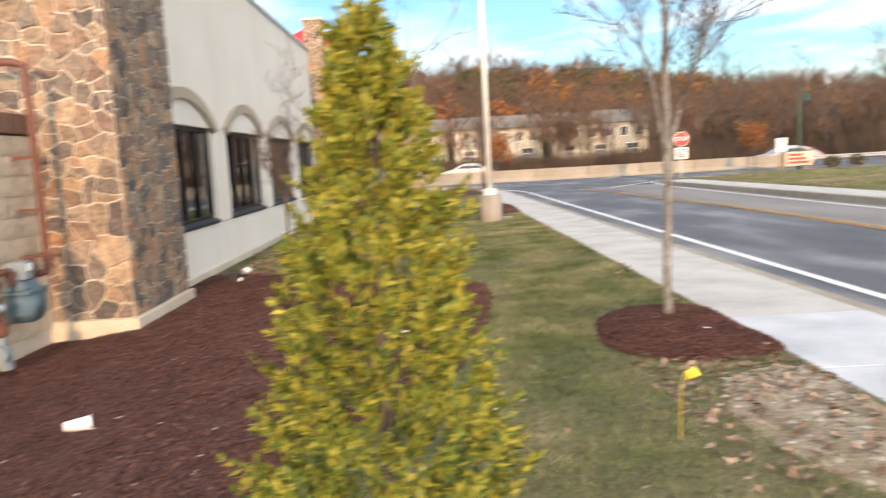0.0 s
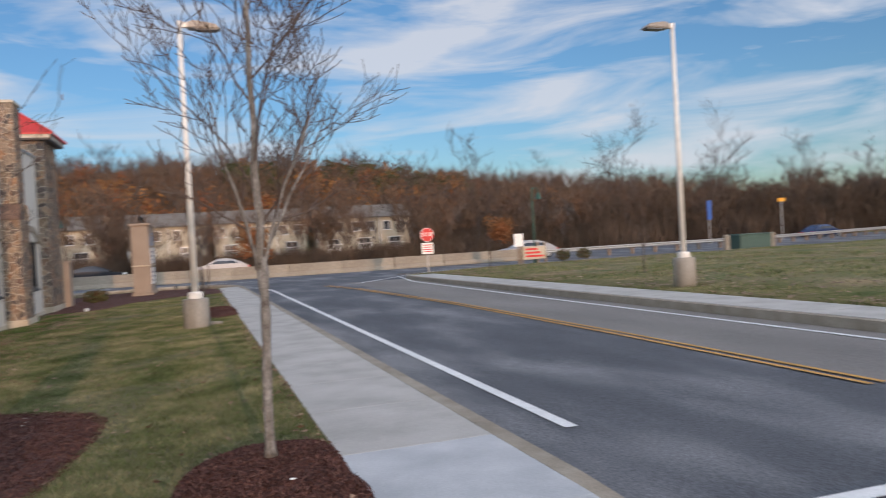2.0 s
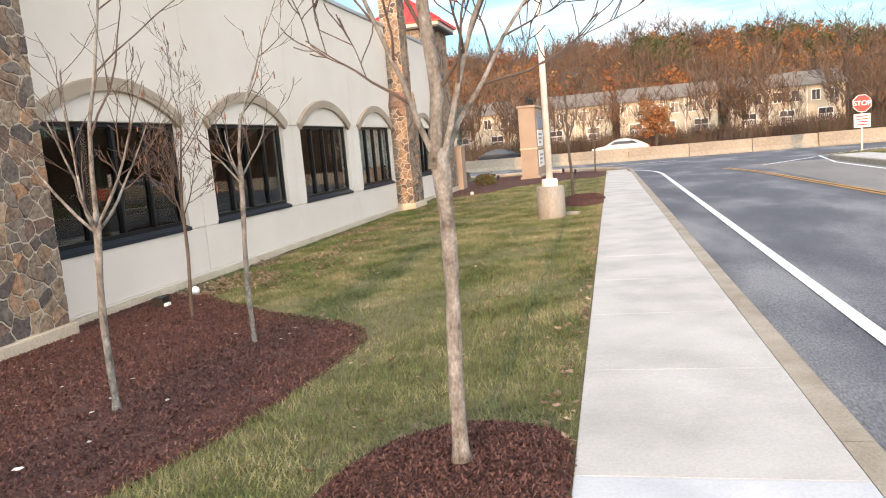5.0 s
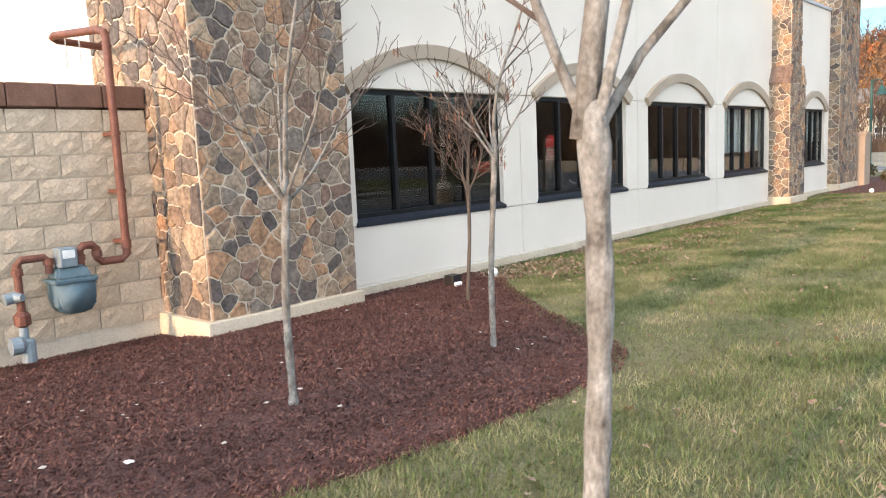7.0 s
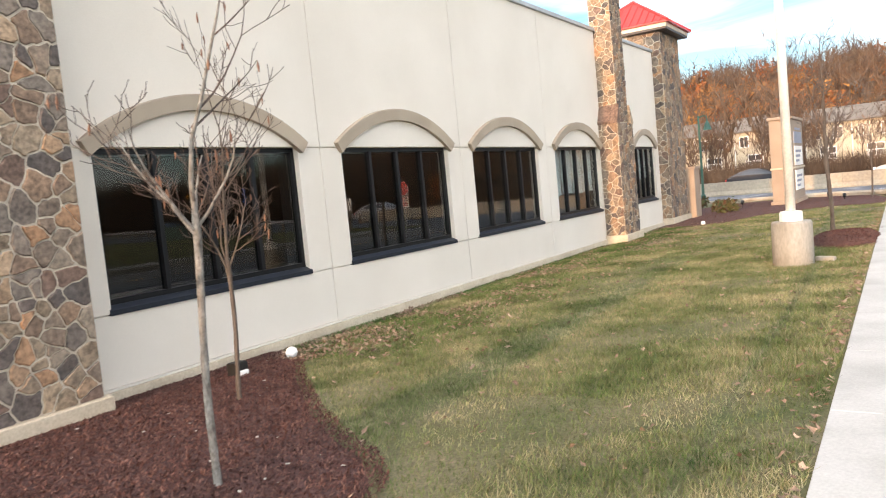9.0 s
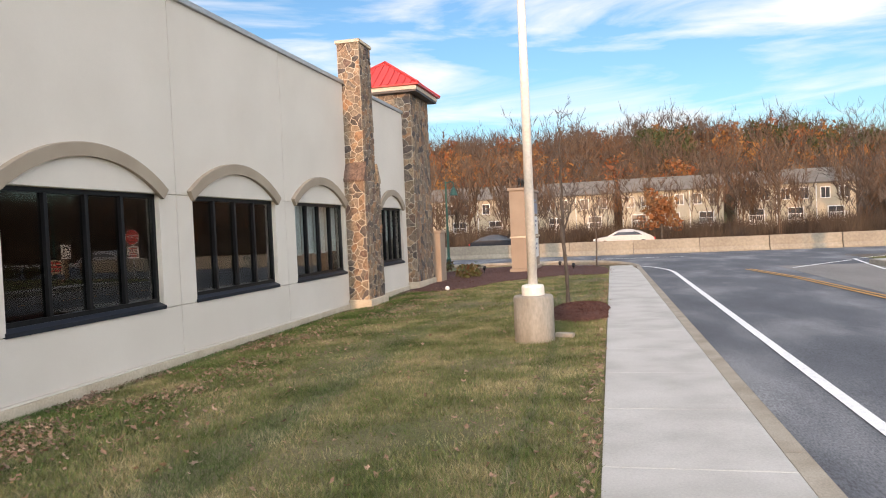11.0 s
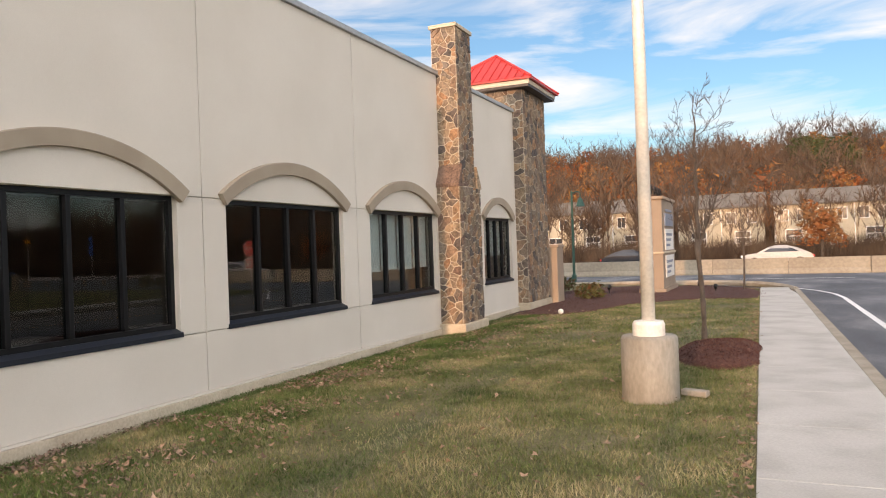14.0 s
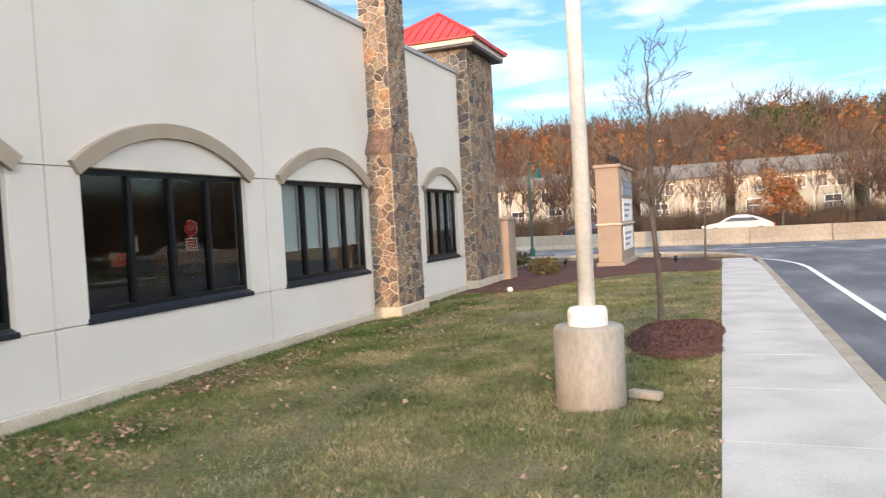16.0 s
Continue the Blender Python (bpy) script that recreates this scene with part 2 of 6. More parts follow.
M_RUSSET = material("russet_oaks", [(0.15, 0.055, 0.022), (0.26, 0.085, 0.024), (0.20, 0.10, 0.04), (0.30, 0.14, 0.035), (0.17, 0.075, 0.03)], 0.14, 0.95, fine=0.4, fine_scale=1.2, detail=2)
M_PINE = material("dark_pines", [(0.022, 0.036, 0.011), (0.05, 0.06, 0.018), (0.085, 0.085, 0.026)], 0.15, 0.95, fine=0.35, fine_scale=1.0)
M_BRUSH = material("brown_brush", [(0.045, 0.03, 0.021), (0.075, 0.05, 0.033), (0.10, 0.068, 0.043), (0.06, 0.044, 0.035)], 0.2, 0.95, fine=0.4, fine_scale=0.9)
M_SIDING = material("beige_siding", [(0.47, 0.40, 0.29), (0.54, 0.465, 0.35)], 0.4, 0.85, fine=0.08, fine_scale=3.0)
M_SHINGLE = material("grey_shingles", [(0.135, 0.118, 0.10), (0.19, 0.168, 0.145)], 0.6, 0.95, fine=0.12, fine_scale=4.0)
M_PANEDARK = plain("far_window_glass", (0.03, 0.035, 0.045), 0.2)
M_BARRIER = material("concrete_barrier", [(0.225, 0.19, 0.145), (0.31, 0.27, 0.21)], 0.5, 0.95, 0.2, 30.0, fine=0.15, fine_scale=8.0)
M_MONUMENT = material("tan_monument", [(0.29, 0.225, 0.17), (0.345, 0.27, 0.205)], 1.5, 0.9, 0.2, 90.0, fine=0.08)
M_IRON = plain("black_iron", (0.02, 0.018, 0.016), 0.5, 0.4)
M_GREENPOST = plain("green_post", (0.02, 0.07, 0.05), 0.45, 0.2)
M_GREENBOX = plain("green_utility", (0.05, 0.09, 0.07), 0.55)
M_REDSIGN = plain("red_sign", (0.60, 0.03, 0.025), 0.5)
M_SIGNWHITE = plain("white_sign", (0.80, 0.78, 0.74), 0.5)
M_SIGNBLUE = plain("blue_sign", (0.04, 0.12, 0.42), 0.5)
M_SIGNYELLOW = plain("yellow_sign", (0.72, 0.36, 0.02), 0.5)
M_SIGNGREY = plain("grey_print", (0.25, 0.27, 0.33), 0.6)
M_GALV = plain("galvanised_steel", (0.42, 0.41, 0.39), 0.45, 0.6)
M_WOODPOST = plain("wood_post", (0.24, 0.17, 0.11), 0.9)
M_TYRE = plain("tyre_rubber", (0.02, 0.02, 0.02), 0.8)
M_CARWHITE = plain("silver_car_paint", (0.34, 0.34, 0.35), 0.3)
M_CARDARK = plain("dark_car_paint", (0.03, 0.03, 0.035), 0.2)
M_CARBLUE = plain("blue_car_paint", (0.03, 0.05, 0.12), 0.2)
M_FLAG = plain("yellow_flag_plastic", (0.66, 0.52, 0.04), 0.5)
M_ROCK = material("pale_rocks", [(0.30, 0.27, 0.23), (0.42, 0.38, 0.33)], 5.0, 0.95, 0.6, 40.0, by="island")


def glass_material():
    m = bpy.data.materials.new("tinted_window_glass")
    m.use_nodes = True
    b = m.node_tree.nodes["Principled BSDF"]
    b.inputs["Base Color"].default_value = (0.60, 0.66, 0.66, 1)
    b.inputs["Transmission Weight"].default_value = 1.0
    b.inputs["Roughness"].default_value = 0.0
    b.inputs["IOR"].default_value = 1.42
    return m


M_GLASS = glass_material()

# ---- building helpers ----


def part(name, bm, mat, parent=None, label="", smooth=False):
    me = bpy.data.meshes.new(name)
    bm.to_mesh(me)
    bm.free()
    me.materials.append(mat)
    if smooth:
        me.polygons.foreach_set("use_smooth", [True] * len(me.polygons))
    ob = new(name, me)
    if parent is not None:
        ob.parent = parent
    if label:
        ob["label"] = label
    return ob


def mesh_part(name, verts, faces, mat, parent=None, label="", smooth=False):
    me = bpy.data.meshes.new(name)
    me.from_pydata(verts, [], faces)
    me.materials.append(mat)
    if smooth:
        me.polygons.foreach_set("use_smooth", [True] * len(me.polygons))
    ob = new(name, me)
    if parent is not None:
        ob.parent = parent
    if label:
        ob["label"] = label
    return ob


def thing(name, x, y, z, label, category, group="", rz=0.0, kind=""):
    e = new(name)
    e.matrix_world = pose(x, y, z, 0, 0, rz)
    e.empty_display_size = 0.1
    return tagged(e, label, category, group, kind)


def box(bm, x0, x1, y0, y1, z0, z1, bevel=0.0):
    vs = [bm.verts.new(p) for p in ((x0, y0, z0), (x1, y0, z0), (x1, y1, z0), (x0, y1, z0), (x0, y0, z1), (x1, y0, z1), (x1, y1, z1), (x0, y1, z1))]
    fs = [bm.faces.new([vs[i] for i in q]) for q in ((0, 3, 2, 1), (4, 5, 6, 7), (0, 1, 5, 4), (1, 2, 6, 5), (2, 3, 7, 6), (3, 0, 4, 7))]
    if bevel:
        es = list({e for f in fs for e in f.edges})
        bmesh.ops.bevel(bm, geom=es, offset=bevel, segments=2, affect="EDGES", profile=0.5)
    return bm


def boxed(name, b, mat, parent=None, label="", bevel=0.0):
    return part(name, box(bmesh.new(), *b, bevel), mat, parent, label)


def tube(bm, pts, radii, n=8, cap=True):
    """A tapered tube along pts."""
    pts = [Vector(p) for p in pts]
    ref = None
    rings = []
    for i, p in enumerate(pts):
        d = (pts[min(i + 1, len(pts) - 1)] - pts[max(i - 1, 0)]).normalized()
        if ref is None:
            ref = d.orthogonal().normalized()
        ref = (ref - d * ref.dot(d)).normalized()
        o = d.cross(ref)
        r = radii[i] if hasattr(radii, "__len__") else radii
        rings.append([bm.verts.new(p + r * (math.cos(2 * math.pi * k / n) * ref + math.sin(2 * math.pi * k / n) * o)) for k in range(n)])
    for a, b in zip(rings, rings[1:]):
        for k in range(n):
            bm.faces.new((a[k], a[(k + 1) % n], b[(k + 1) % n], b[k]))
    if cap:
        bm.faces.new(rings[0][::-1])
        bm.faces.new(rings[-1])
    return bm


def lathe(bm, profile, n=24, c=(0, 0)):
    """A turned shape from (radius, z) pairs."""
    rings = [[bm.verts.new((c[0] + r * math.cos(2 * math.pi * k / n), c[1] + r * math.sin(2 * math.pi * k / n), z)) for k in range(n)] for r, z in profile]
    for a, b in zip(rings, rings[1:]):
        for k in range(n):
            bm.faces.new((a[k], a[(k + 1) % n], b[(k + 1) % n], b[k]))
    bm.faces.new(rings[0][::-1])
    bm.faces.new(rings[-1])
    return bm


def smooth01(v):
    v = min(1.0, max(0.0, v))
    return v * v * (3 - 2 * v)


# ---- ground heights and edges ----


def road_z(y):
    return -0.165 - 0.0055 * (min(max(y, -20.0), 55.0) - 5.0)


def walk_left(y):
    return 2.70 - 0.0085 * (y - 5.0)


def walk_right(y):
    return 4.02 - 0.0165 * (y - 7.0)


def walk_z(y):
    return road_z(y) + 0.172


def lawn_z(x, y):
    s = walk_z(y) - 0.015
    u = min(1.0, max(0.0, (x + 3.4) / 6.0))
    z = -0.335 + (s + 0.335) * u ** 0.66
    z += 0.085 * math.exp(-((x + 0.3) / 1.6) ** 2 - ((y - 6.0) / 4.0) ** 2)
    return z + 0.005 * noise.noise((x * 0.9, y * 0.9, 0.0))


def hill_z(x, y):
    rise = 16.0 * smooth01((y - 100) / 105.0)
    side = 1.0 - 0.75 * smooth01((x - 10) / 130.0)
    return -0.6 + rise * side + 1.5 * smooth01((x - 60) / 60.0)


# ---- ground, road, pavements ----
def ground_sheet():
    xs = [-900, -400, -200, -120, -80, -60, -45, -30, -20, -10, -3.6, 12.3, 12.36, 16, 20, 25, 30, 35, 40, 45, 50, 60, 70, 80, 95, 110, 130, 160, 200, 260, 400, 900]
    ys = [-900, -300, -100, -40, -15, -5, 0, 5, 10, 15, 20, 25, 30, 35, 40, 44, 47, 50, 56, 62, 70, 80, 90, 100, 110, 120, 130, 140, 150, 160, 170, 180, 190, 205, 230, 260, 400, 900]
    verts, faces = [], []
    for y in ys:
        for x in xs:
            z = hill_z(x, y) if y > 62 else -0.62
            if x >= 12.35 and y < 62:
                z = walk_z(y) - 0.01 + 0.10 * smooth01((x - 12.5) / 6) - 0.35 * smooth01((y - 36) / 8)
                z += 0.03 * noise.noise((x * 0.3, y * 0.3, 3.0))
            verts.append((x, y, z))
    w = len(xs)
    for j in range(len(ys) - 1):
        for i in range(w - 1):
            faces.append((j * w + i, j * w + i + 1, (j + 1) * w + i + 1, (j + 1) * w + i))
    tagged(mesh_part("ground", verts, faces, M_GROUND, smooth=True), "patchy late autumn grass field and hillside", "ground", kind="structure")


ground_sheet()


def strip(name, edge0, edge1, zf, ys, mat, skirt=0.3):
    """A ribbon along y between two edges, with side skirts."""
    v, f = [], []
    for y in ys:
        a, b = edge0(y), edge1(y)
        v += [(a, y, zf(y)), (b, y, zf(y)), (a, y, zf(y) - skirt), (b, y, zf(y) - skirt)]
    for i in range(len(ys) - 1):
        o, q = 4 * i, 4 * i + 4
        f += [(o, o + 1, q + 1, q), (o + 2, o, q, q + 2), (o + 1, o + 3, q + 3, q + 1)]
    f += [(0, 2, 3, 1), (4 * len(ys) - 4, 4 * len(ys) - 3, 4 * len(ys) - 1, 4 * len(ys) - 2)]
    return mesh_part(name, v, f, mat)


YS = [-20 + 1.0 * i for i in range(57)]
tagged(strip("road", lambda y: walk_right(y) - 0.05, lambda y: 8.20, road_z, YS, M_ROAD), "dark fairly new asphalt lane with grey dusty patches", "road", kind="structure")
tagged(strip("road_lane", lambda y: 8.20, lambda y: 11.05, lambda y: road_z(y) + 0.004, YS, M_ROADOLD), "worn greyer asphalt lane", "road", kind="structure")
YC = [36 + 1.0 * i for i in range(34)]
tagged(strip("cross_street", lambda y: -70.0 if y >= 41 else 2.6, lambda y: 90.0 if y >= 44 else 12.2, lambda y: road_z(y) - 0.008, YC, M_ROAD), "asphalt cross street before a concrete barrier", "road", kind="structure")


def lawn():
    xs = [-4.0 + 0.2 * i for i in range(36)]
    ys = [-8 + 0.4 * i for i in range(123)]
    v = []
    for y in ys:
        right = walk_left(y) + 0.03
        if y > 35.5:
            right = 2.55 - 3.2 * smooth01((y - 35.5) / 5.5)
        for x in xs:
            xx = min(x, right)
            v.append((xx, y, lawn_z(xx, y)))
    w = len(xs)
    f = [(j * w + i, j * w + i + 1, (j + 1) * w + i + 1, (j + 1) * w + i) for j in range(len(ys) - 1) for i in range(w - 1)]
    tagged(mesh_part("lawn", v, f, M_SOIL, smooth=True), "sloping lawn of green and straw-coloured grass", "lawn", kind="structure")


lawn()
WESTLAWN = boxed("verge", (-70, -4.0, 31.9, 41.0, -0.9, -0.30), M_SOIL)
tagged(WESTLAWN, "grass verge beyond the building", "lawn", kind="structure")


def sidewalk():
    base = new("pavement")
    tagged(base, "pale broom-finished concrete sidewalk with tooled joints", "sidewalk", kind="structure")
    y = -8.4
    while y < 36.2:
        step = 1.5
        y0, y1 = y + 0.003, min(y + step, 36.4) - 0.003
        kr = 0.17
        la, lb = (0.05 * smooth01((5.0 - q) / 1.0) * smooth01((q + 0.5) / 1.0) for q in (y0, y1))
        bm = bmesh.new()
        pts = []
        for yy in (y0, y1):
            r = walk_right(yy) - kr
            if yy > 35.0:
                r -= 0.1
            pts.append((walk_left(yy), r, yy))
        (a0, b0, p0), (a1, b1, p1) = pts
        z0, z1 = walk_z(p0), walk_z(p1)
        d = 0.004
        top = [(a0 + d, p0 + d, z0), (b0 - d, p0 + d, z0 - la), (b1 - d, p1 - d, z1 - lb), (a1 + d, p1 - d, z1)]
        mid = [(a0, p0, z0 - d), (b0, p0, z0 - la - d), (b1, p1, z1 - lb - d), (a1, p1, z1 - d)]
        bot = [(x, yy, zz - 0.14) for x, yy, zz in mid]
        rings = [[bm.verts.new(p) for p in r] for r in (top, mid, bot)]
        bm.faces.new(rings[0])
        for r0, r1 in zip(rings, rings[1:]):
            for k in range(4):
                bm.faces.new((r1[k], r1[(k + 1) % 4], r0[(k + 1) % 4], r0[k]))
        part("slab", bm, M_WALKNEW if y1 < 6.7 else M_WALK, base)
        y += step
    bed = strip("slab_bed", lambda q: walk_left(q) + 0.02, lambda q: walk_right(q) - 0.15, lambda q: walk_z(q) - 0.13, [-8 + 1.85 * i for i in range(25)], M_KERB, 0.1)
    bed.parent = base
    kerb = new("kerb")
    tagged(kerb, "tan stained concrete kerb along the sidewalk", "kerb", kind="structure")
    y = -8.0
    while y < 36.0:
        y0, y1 = y + 0.004, y + 2.996
        bm = bmesh.new()
        sec = []
        for yy in (y0, (y0 + y1) / 2, y1):
            low = 0.06 * smooth01((5.4 - yy) / 1.4) * smooth01((yy + 0.5) / 1.0)
            r, z, b = walk_right(yy), walk_z(yy) - low, road_z(yy) - 0.1
            sec.append([bm.verts.new(p) for p in ((r - 0.168, yy, b), (r - 0.168, yy, z), (r - 0.03, yy, z), (r - 0.01, yy, z - 0.02 * 1.0), (r + 0.012, yy, b))])
        for s, t in zip(sec, sec[1:]):
            for k in range(4):
                bm.faces.new((s[k], t[k], t[k + 1], s[k + 1]))
        bm.faces.new(sec[0])
        bm.faces.new(sec[-1][::-1])
        part("kerb_stone", bm, M_KERB, kerb)
        y += 3.0
    # corner kerb
    bm = bmesh.new()
    pts = []
    for i in range(15):
        a = radians(90 * i / 14)
        pts.append((0.0 + 3.45 * math.cos(a), 36.0 + 5.0 * math.sin(a), walk_z(38) - 0.07))
    pts += [(-4.0 * k, 41.0, walk_z(41) - 0.07) for k in range(1, 12)]
    tube(bm, pts, 0.11, 6)
    part("kerb_stone", bm, M_KERB, kerb)
    # far kerb and far sidewalk
    far = tagged(strip("far_pavement", lambda q: 10.98, lambda q: 12.42, lambda q: walk_z(q) - 0.006, [-20 + 1.5 * i for i in range(38)], M_KERB), "grey concrete sidewalk and kerb across the road", "sidewalk", kind="structure")
    for i in range(24):
        y0 = -10 + 1.9 * i
        v = []
        for yy in (y0, y0 + 1.885):
            v += [(11.14, yy, walk_z(yy) + 0.004), (12.42, yy, walk_z(yy) + 0.004), (11.14, yy, walk_z(yy) - 0.05), (12.42, yy, walk_z(yy) - 0.05)]
        mesh_part("slab", v, [(0, 1, 5, 4), (2, 0, 4, 6), (1, 3, 7, 5), (0, 2, 3, 1), (4, 5, 7, 6)], M_WALK, far)


sidewalk()


def painted(name, pts, width, mat, label, zoff=0.010):
    v, f = [], []
    for i, p in enumerate(pts):
        a, b = pts[max(0, i - 1)], pts[min(len(pts) - 1, i + 1)]
        d = Vector((b[0] - a[0], b[1] - a[1])).normalized()
        nx, ny = -d.y * width / 2, d.x * width / 2
        z = road_z(p[1]) + zoff
        v += [(p[0] + nx, p[1] + ny, z), (p[0] - nx, p[1] - ny, z)]
    for i in range(len(pts) - 1):
        f.append((2 * i, 2 * i + 1, 2 * i + 3, 2 * i + 2))
    return tagged(mesh_part(name, v, f, mat), label, "road marking", kind="structure")


edge = [(4.76 - 0.006 * (y - 7), float(y)) for y in (7.05, 10, 14, 18, 22, 26, 30, 33)]
edge += [(4.60 - 3.6 * (1 - math.cos(radians(a))) , 34.0 + 6.6 * math.sin(radians(a))) for a in (0, 15, 30, 45, 60, 75, 85)]
edge += [(0.2, 40.75), (-6, 41.6), (-30, 42.0)]
painted("edge_line", edge, 0.125, M_LINE, "white painted edge line along the road")
painted("edge_line", [(10.45, -20), (10.45, 7), (10.45, 20), (10.6, 33), (11.5, 39), (14.5, 42.4), (22, 43.0)], 0.11, M_LINE, "white painted edge line beside the far kerb", 0.014)
painted("stop_line", [(8.4, 34.6), (11.2, 38.3)], 0.14, M_LINE, "white painted line at the junction", 0.014)
painted("lane_line", [(1.5, 46.0), (6.0, 46.2)], 0.12, M_LINE, "white lane dash on the cross street")
for dx in (-0.09, 0.09):
    painted("centre_line", [(8.13 + dx, 7.0), (8.2 + dx, 12), (8.15 + dx, 20), (7.6 + dx, 30), (7.0 + dx, 34.5)], 0.075, M_YELLOW, "yellow painted centre line", 0.016)
painted("crosswalk_line", [(4.28, 4.78), (10.2, 4.70)], 0.14, M_LINE, "white painted crossing stripe", 0.014)
for x in (4.62, 5.82, 7.02, 8.22, 9.42):
    painted("crosswalk_line", [(x, 4.66), (x + 0.02, 1.6)], 0.14, M_LINE, "white painted parking or crossing stripe", 0.018)
painted("crosswalk_line", [(4.28, 1.5), (10.2, 1.45)], 0.14, M_LINE, "white painted crossing stripe", 0.022)


def tactile():
    t = thing("tactile_plate", 3.42, 3.78, 0, "yellow tactile warning plate set in the kerb ramp", "tactile paving")
    z = walk_z(3.8) - 0.019
    sl = -0.024
    bm = bmesh.new()
    c = [(-0.28, -0.45), (0.30, -0.45), (0.30, 0.45), (-0.28, 0.45)]
    top = [bm.verts.new((x, y, z + 0.008 + sl * x / 0.6)) for x, y in c]
    bot = [bm.verts.new((x, y, z - 0.03 + sl * x / 0.6)) for x, y in c]
    bm.faces.new(top)
    for k in range(4):
        bm.faces.new((bot[k], bot[(k + 1) % 4], top[(k + 1) % 4], top[k]))
    part("plate", bm, M_TACTILE, t)
    dome = bmesh.new()
    lathe(dome, [(0.014, 0), (0.012, 0.004), (0.006, 0.006)], 8)
    first = part("dome", dome, M_TACTILE, t)
    first.location = (-0.24, -0.41, z + 0.008 + sl * -0.4)
    for i in range(10):
        for j in range(15):
            if i == j == 0:
                continue
            o = first.copy()
            scene.collection.objects.link(o)
            x, y = -0.24 + 0.056 * i, -0.41 + 0.0585 * j
            o.location = (x, y, z + 0.008 + sl * x / 0.6)


tactile()

# ---- the building ----
FX = -3.43
WINDOWS = [(10.73, 13.54), (14.39, 17.15), (17.98, 20.74), (21.60, 24.30), (27.05, 29.12)]
ZS, ZJ, ZH, TOP = 0.592, 0.54, 2.14, 5.0


def facade():
    wall = new("wall_east")
    tagged(wall, "cream stucco wall with scored joints and arched trim", "wall", kind="structure")
    ybr = sorted([9.0, 29.6] + [v for w in WINDOWS for v in w])
    zbr = [-0.6, ZS, ZH, TOP]
    bm = bmesh.new()
    xf, xb = FX - 0.03, FX - 0.32

    def hole(i, j):
        return j == 1 and any(abs(ybr[i] - a) < 1e-6 for a, b in WINDOWS)
    quad = lambda *ps: bm.faces.new([bm.verts.new(p) for p in ps])
    for i in range(len(ybr) - 1):
        for j in range(3):
            y0, y1, z0, z1 = ybr[i], ybr[i + 1], zbr[j], zbr[j + 1]
            if hole(i, j):
                quad((xf, y0, z0), (xb, y0, z0), (xb, y0, z1), (xf, y0, z1))
                quad((xf, y1, z0), (xf, y1, z1), (xb, y1, z1), (xb, y1, z0))
                quad((xf, y0, z0), (xf, y1, z0), (xb, y1, z0), (xb, y0, z0))
                quad((xf, y0, z1), (xb, y0, z1), (xb, y1, z1), (xf, y1, z1))
                continue
            quad((xf, y0, z0), (xf, y1, z0), (xf, y1, z1), (xf, y0, z1))
            quad((xb, y0, z0), (xb, y0, z1), (xb, y1, z1), (xb, y1, z0))
    bmesh.ops.remove_doubles(bm, verts=bm.verts, dist=1e-5)
    part("backing", bm, M_STUCCO, wall)
    g = 0.006
    joints = [10.2, 13.965, 17.565, 21.17, 25.0]
    bays = list(zip(joints, joints[1:])) + [(25.0, 29.6)]
    for (a, b), (w0, w1) in zip(bays, WINDOWS):
        boxed("panel", (xf - 0.01, FX, a + g, b - g, -0.16, ZJ - g), M_STUCCO, wall, bevel=0.004)
        boxed("panel", (xf - 0.01, FX, a + g, b - g, ZH + g, TOP), M_STUCCO, wall, bevel=0.004)
        boxed("panel", (xf - 0.01, FX, a + g, w0, ZJ + g, ZH - g), M_STUCCO, wall, bevel=0.004)
        boxed("panel", (xf - 0.01, FX, w1, b - g, ZJ + g, ZH - g), M_STUCCO, wall, bevel=0.004)
        # arch trim
        c, h, wd = (w1 - w0) / 2 + 0.14, 0.51 * ((w1 - w0) / 2.75) ** 0.4, 0.17
        r = (c * c + h * h) / (2 * h)
        yc, zc = (w0 + w1) / 2, 2.20 + h - r
        half = math.asin(c / r)
        bm = bmesh.new()
        secs = []
        for k in range(25):
            an = -half + 2 * half * k / 24
            s, co = math.sin(an), math.cos(an)
            sec = []
            for rr, xx in ((r - wd, FX - 0.01), (r - wd, FX + 0.06), (r - 0.012, FX + 0.075), (r, FX + 0.07), (r, FX - 0.01)):
                sec.append(bm.verts.new((xx, yc + rr * s, zc + rr * co)))
            secs.append(sec)
        for s0, s1 in zip(secs, secs[1:]):
            for k in range(4):
                bm.faces.new((s0[k], s0[k + 1], s1[k + 1], s1[k]))
        bm.faces.new(secs[0])
        bm.faces.new(secs[-1][::-1])
        part("arch_trim", bm, M_TRIM, wall, "tan arched stucco trim over a window")
    bm = box(bmesh.new(), FX - 0.05, FX + 0.045, 10.2, 29.55, -0.60, -0.19, 0.01)
    part("plinth", bm, M_FOOT, wall, "tan concrete plinth")
    boxed("drip_edge", (FX - 0.01, FX + 0.03, 10.2, 29.55, -0.186, -0.164), M_STUCCO, wall, "pale drip edge")
    cop = bmesh.new()
    box(cop, FX - 0.40, FX + 0.05, 9.0, 29.5, TOP, TOP + 0.09, 0.01)
    part("coping", cop, M_COPING, wall, "grey metal parapet coping")


facade()


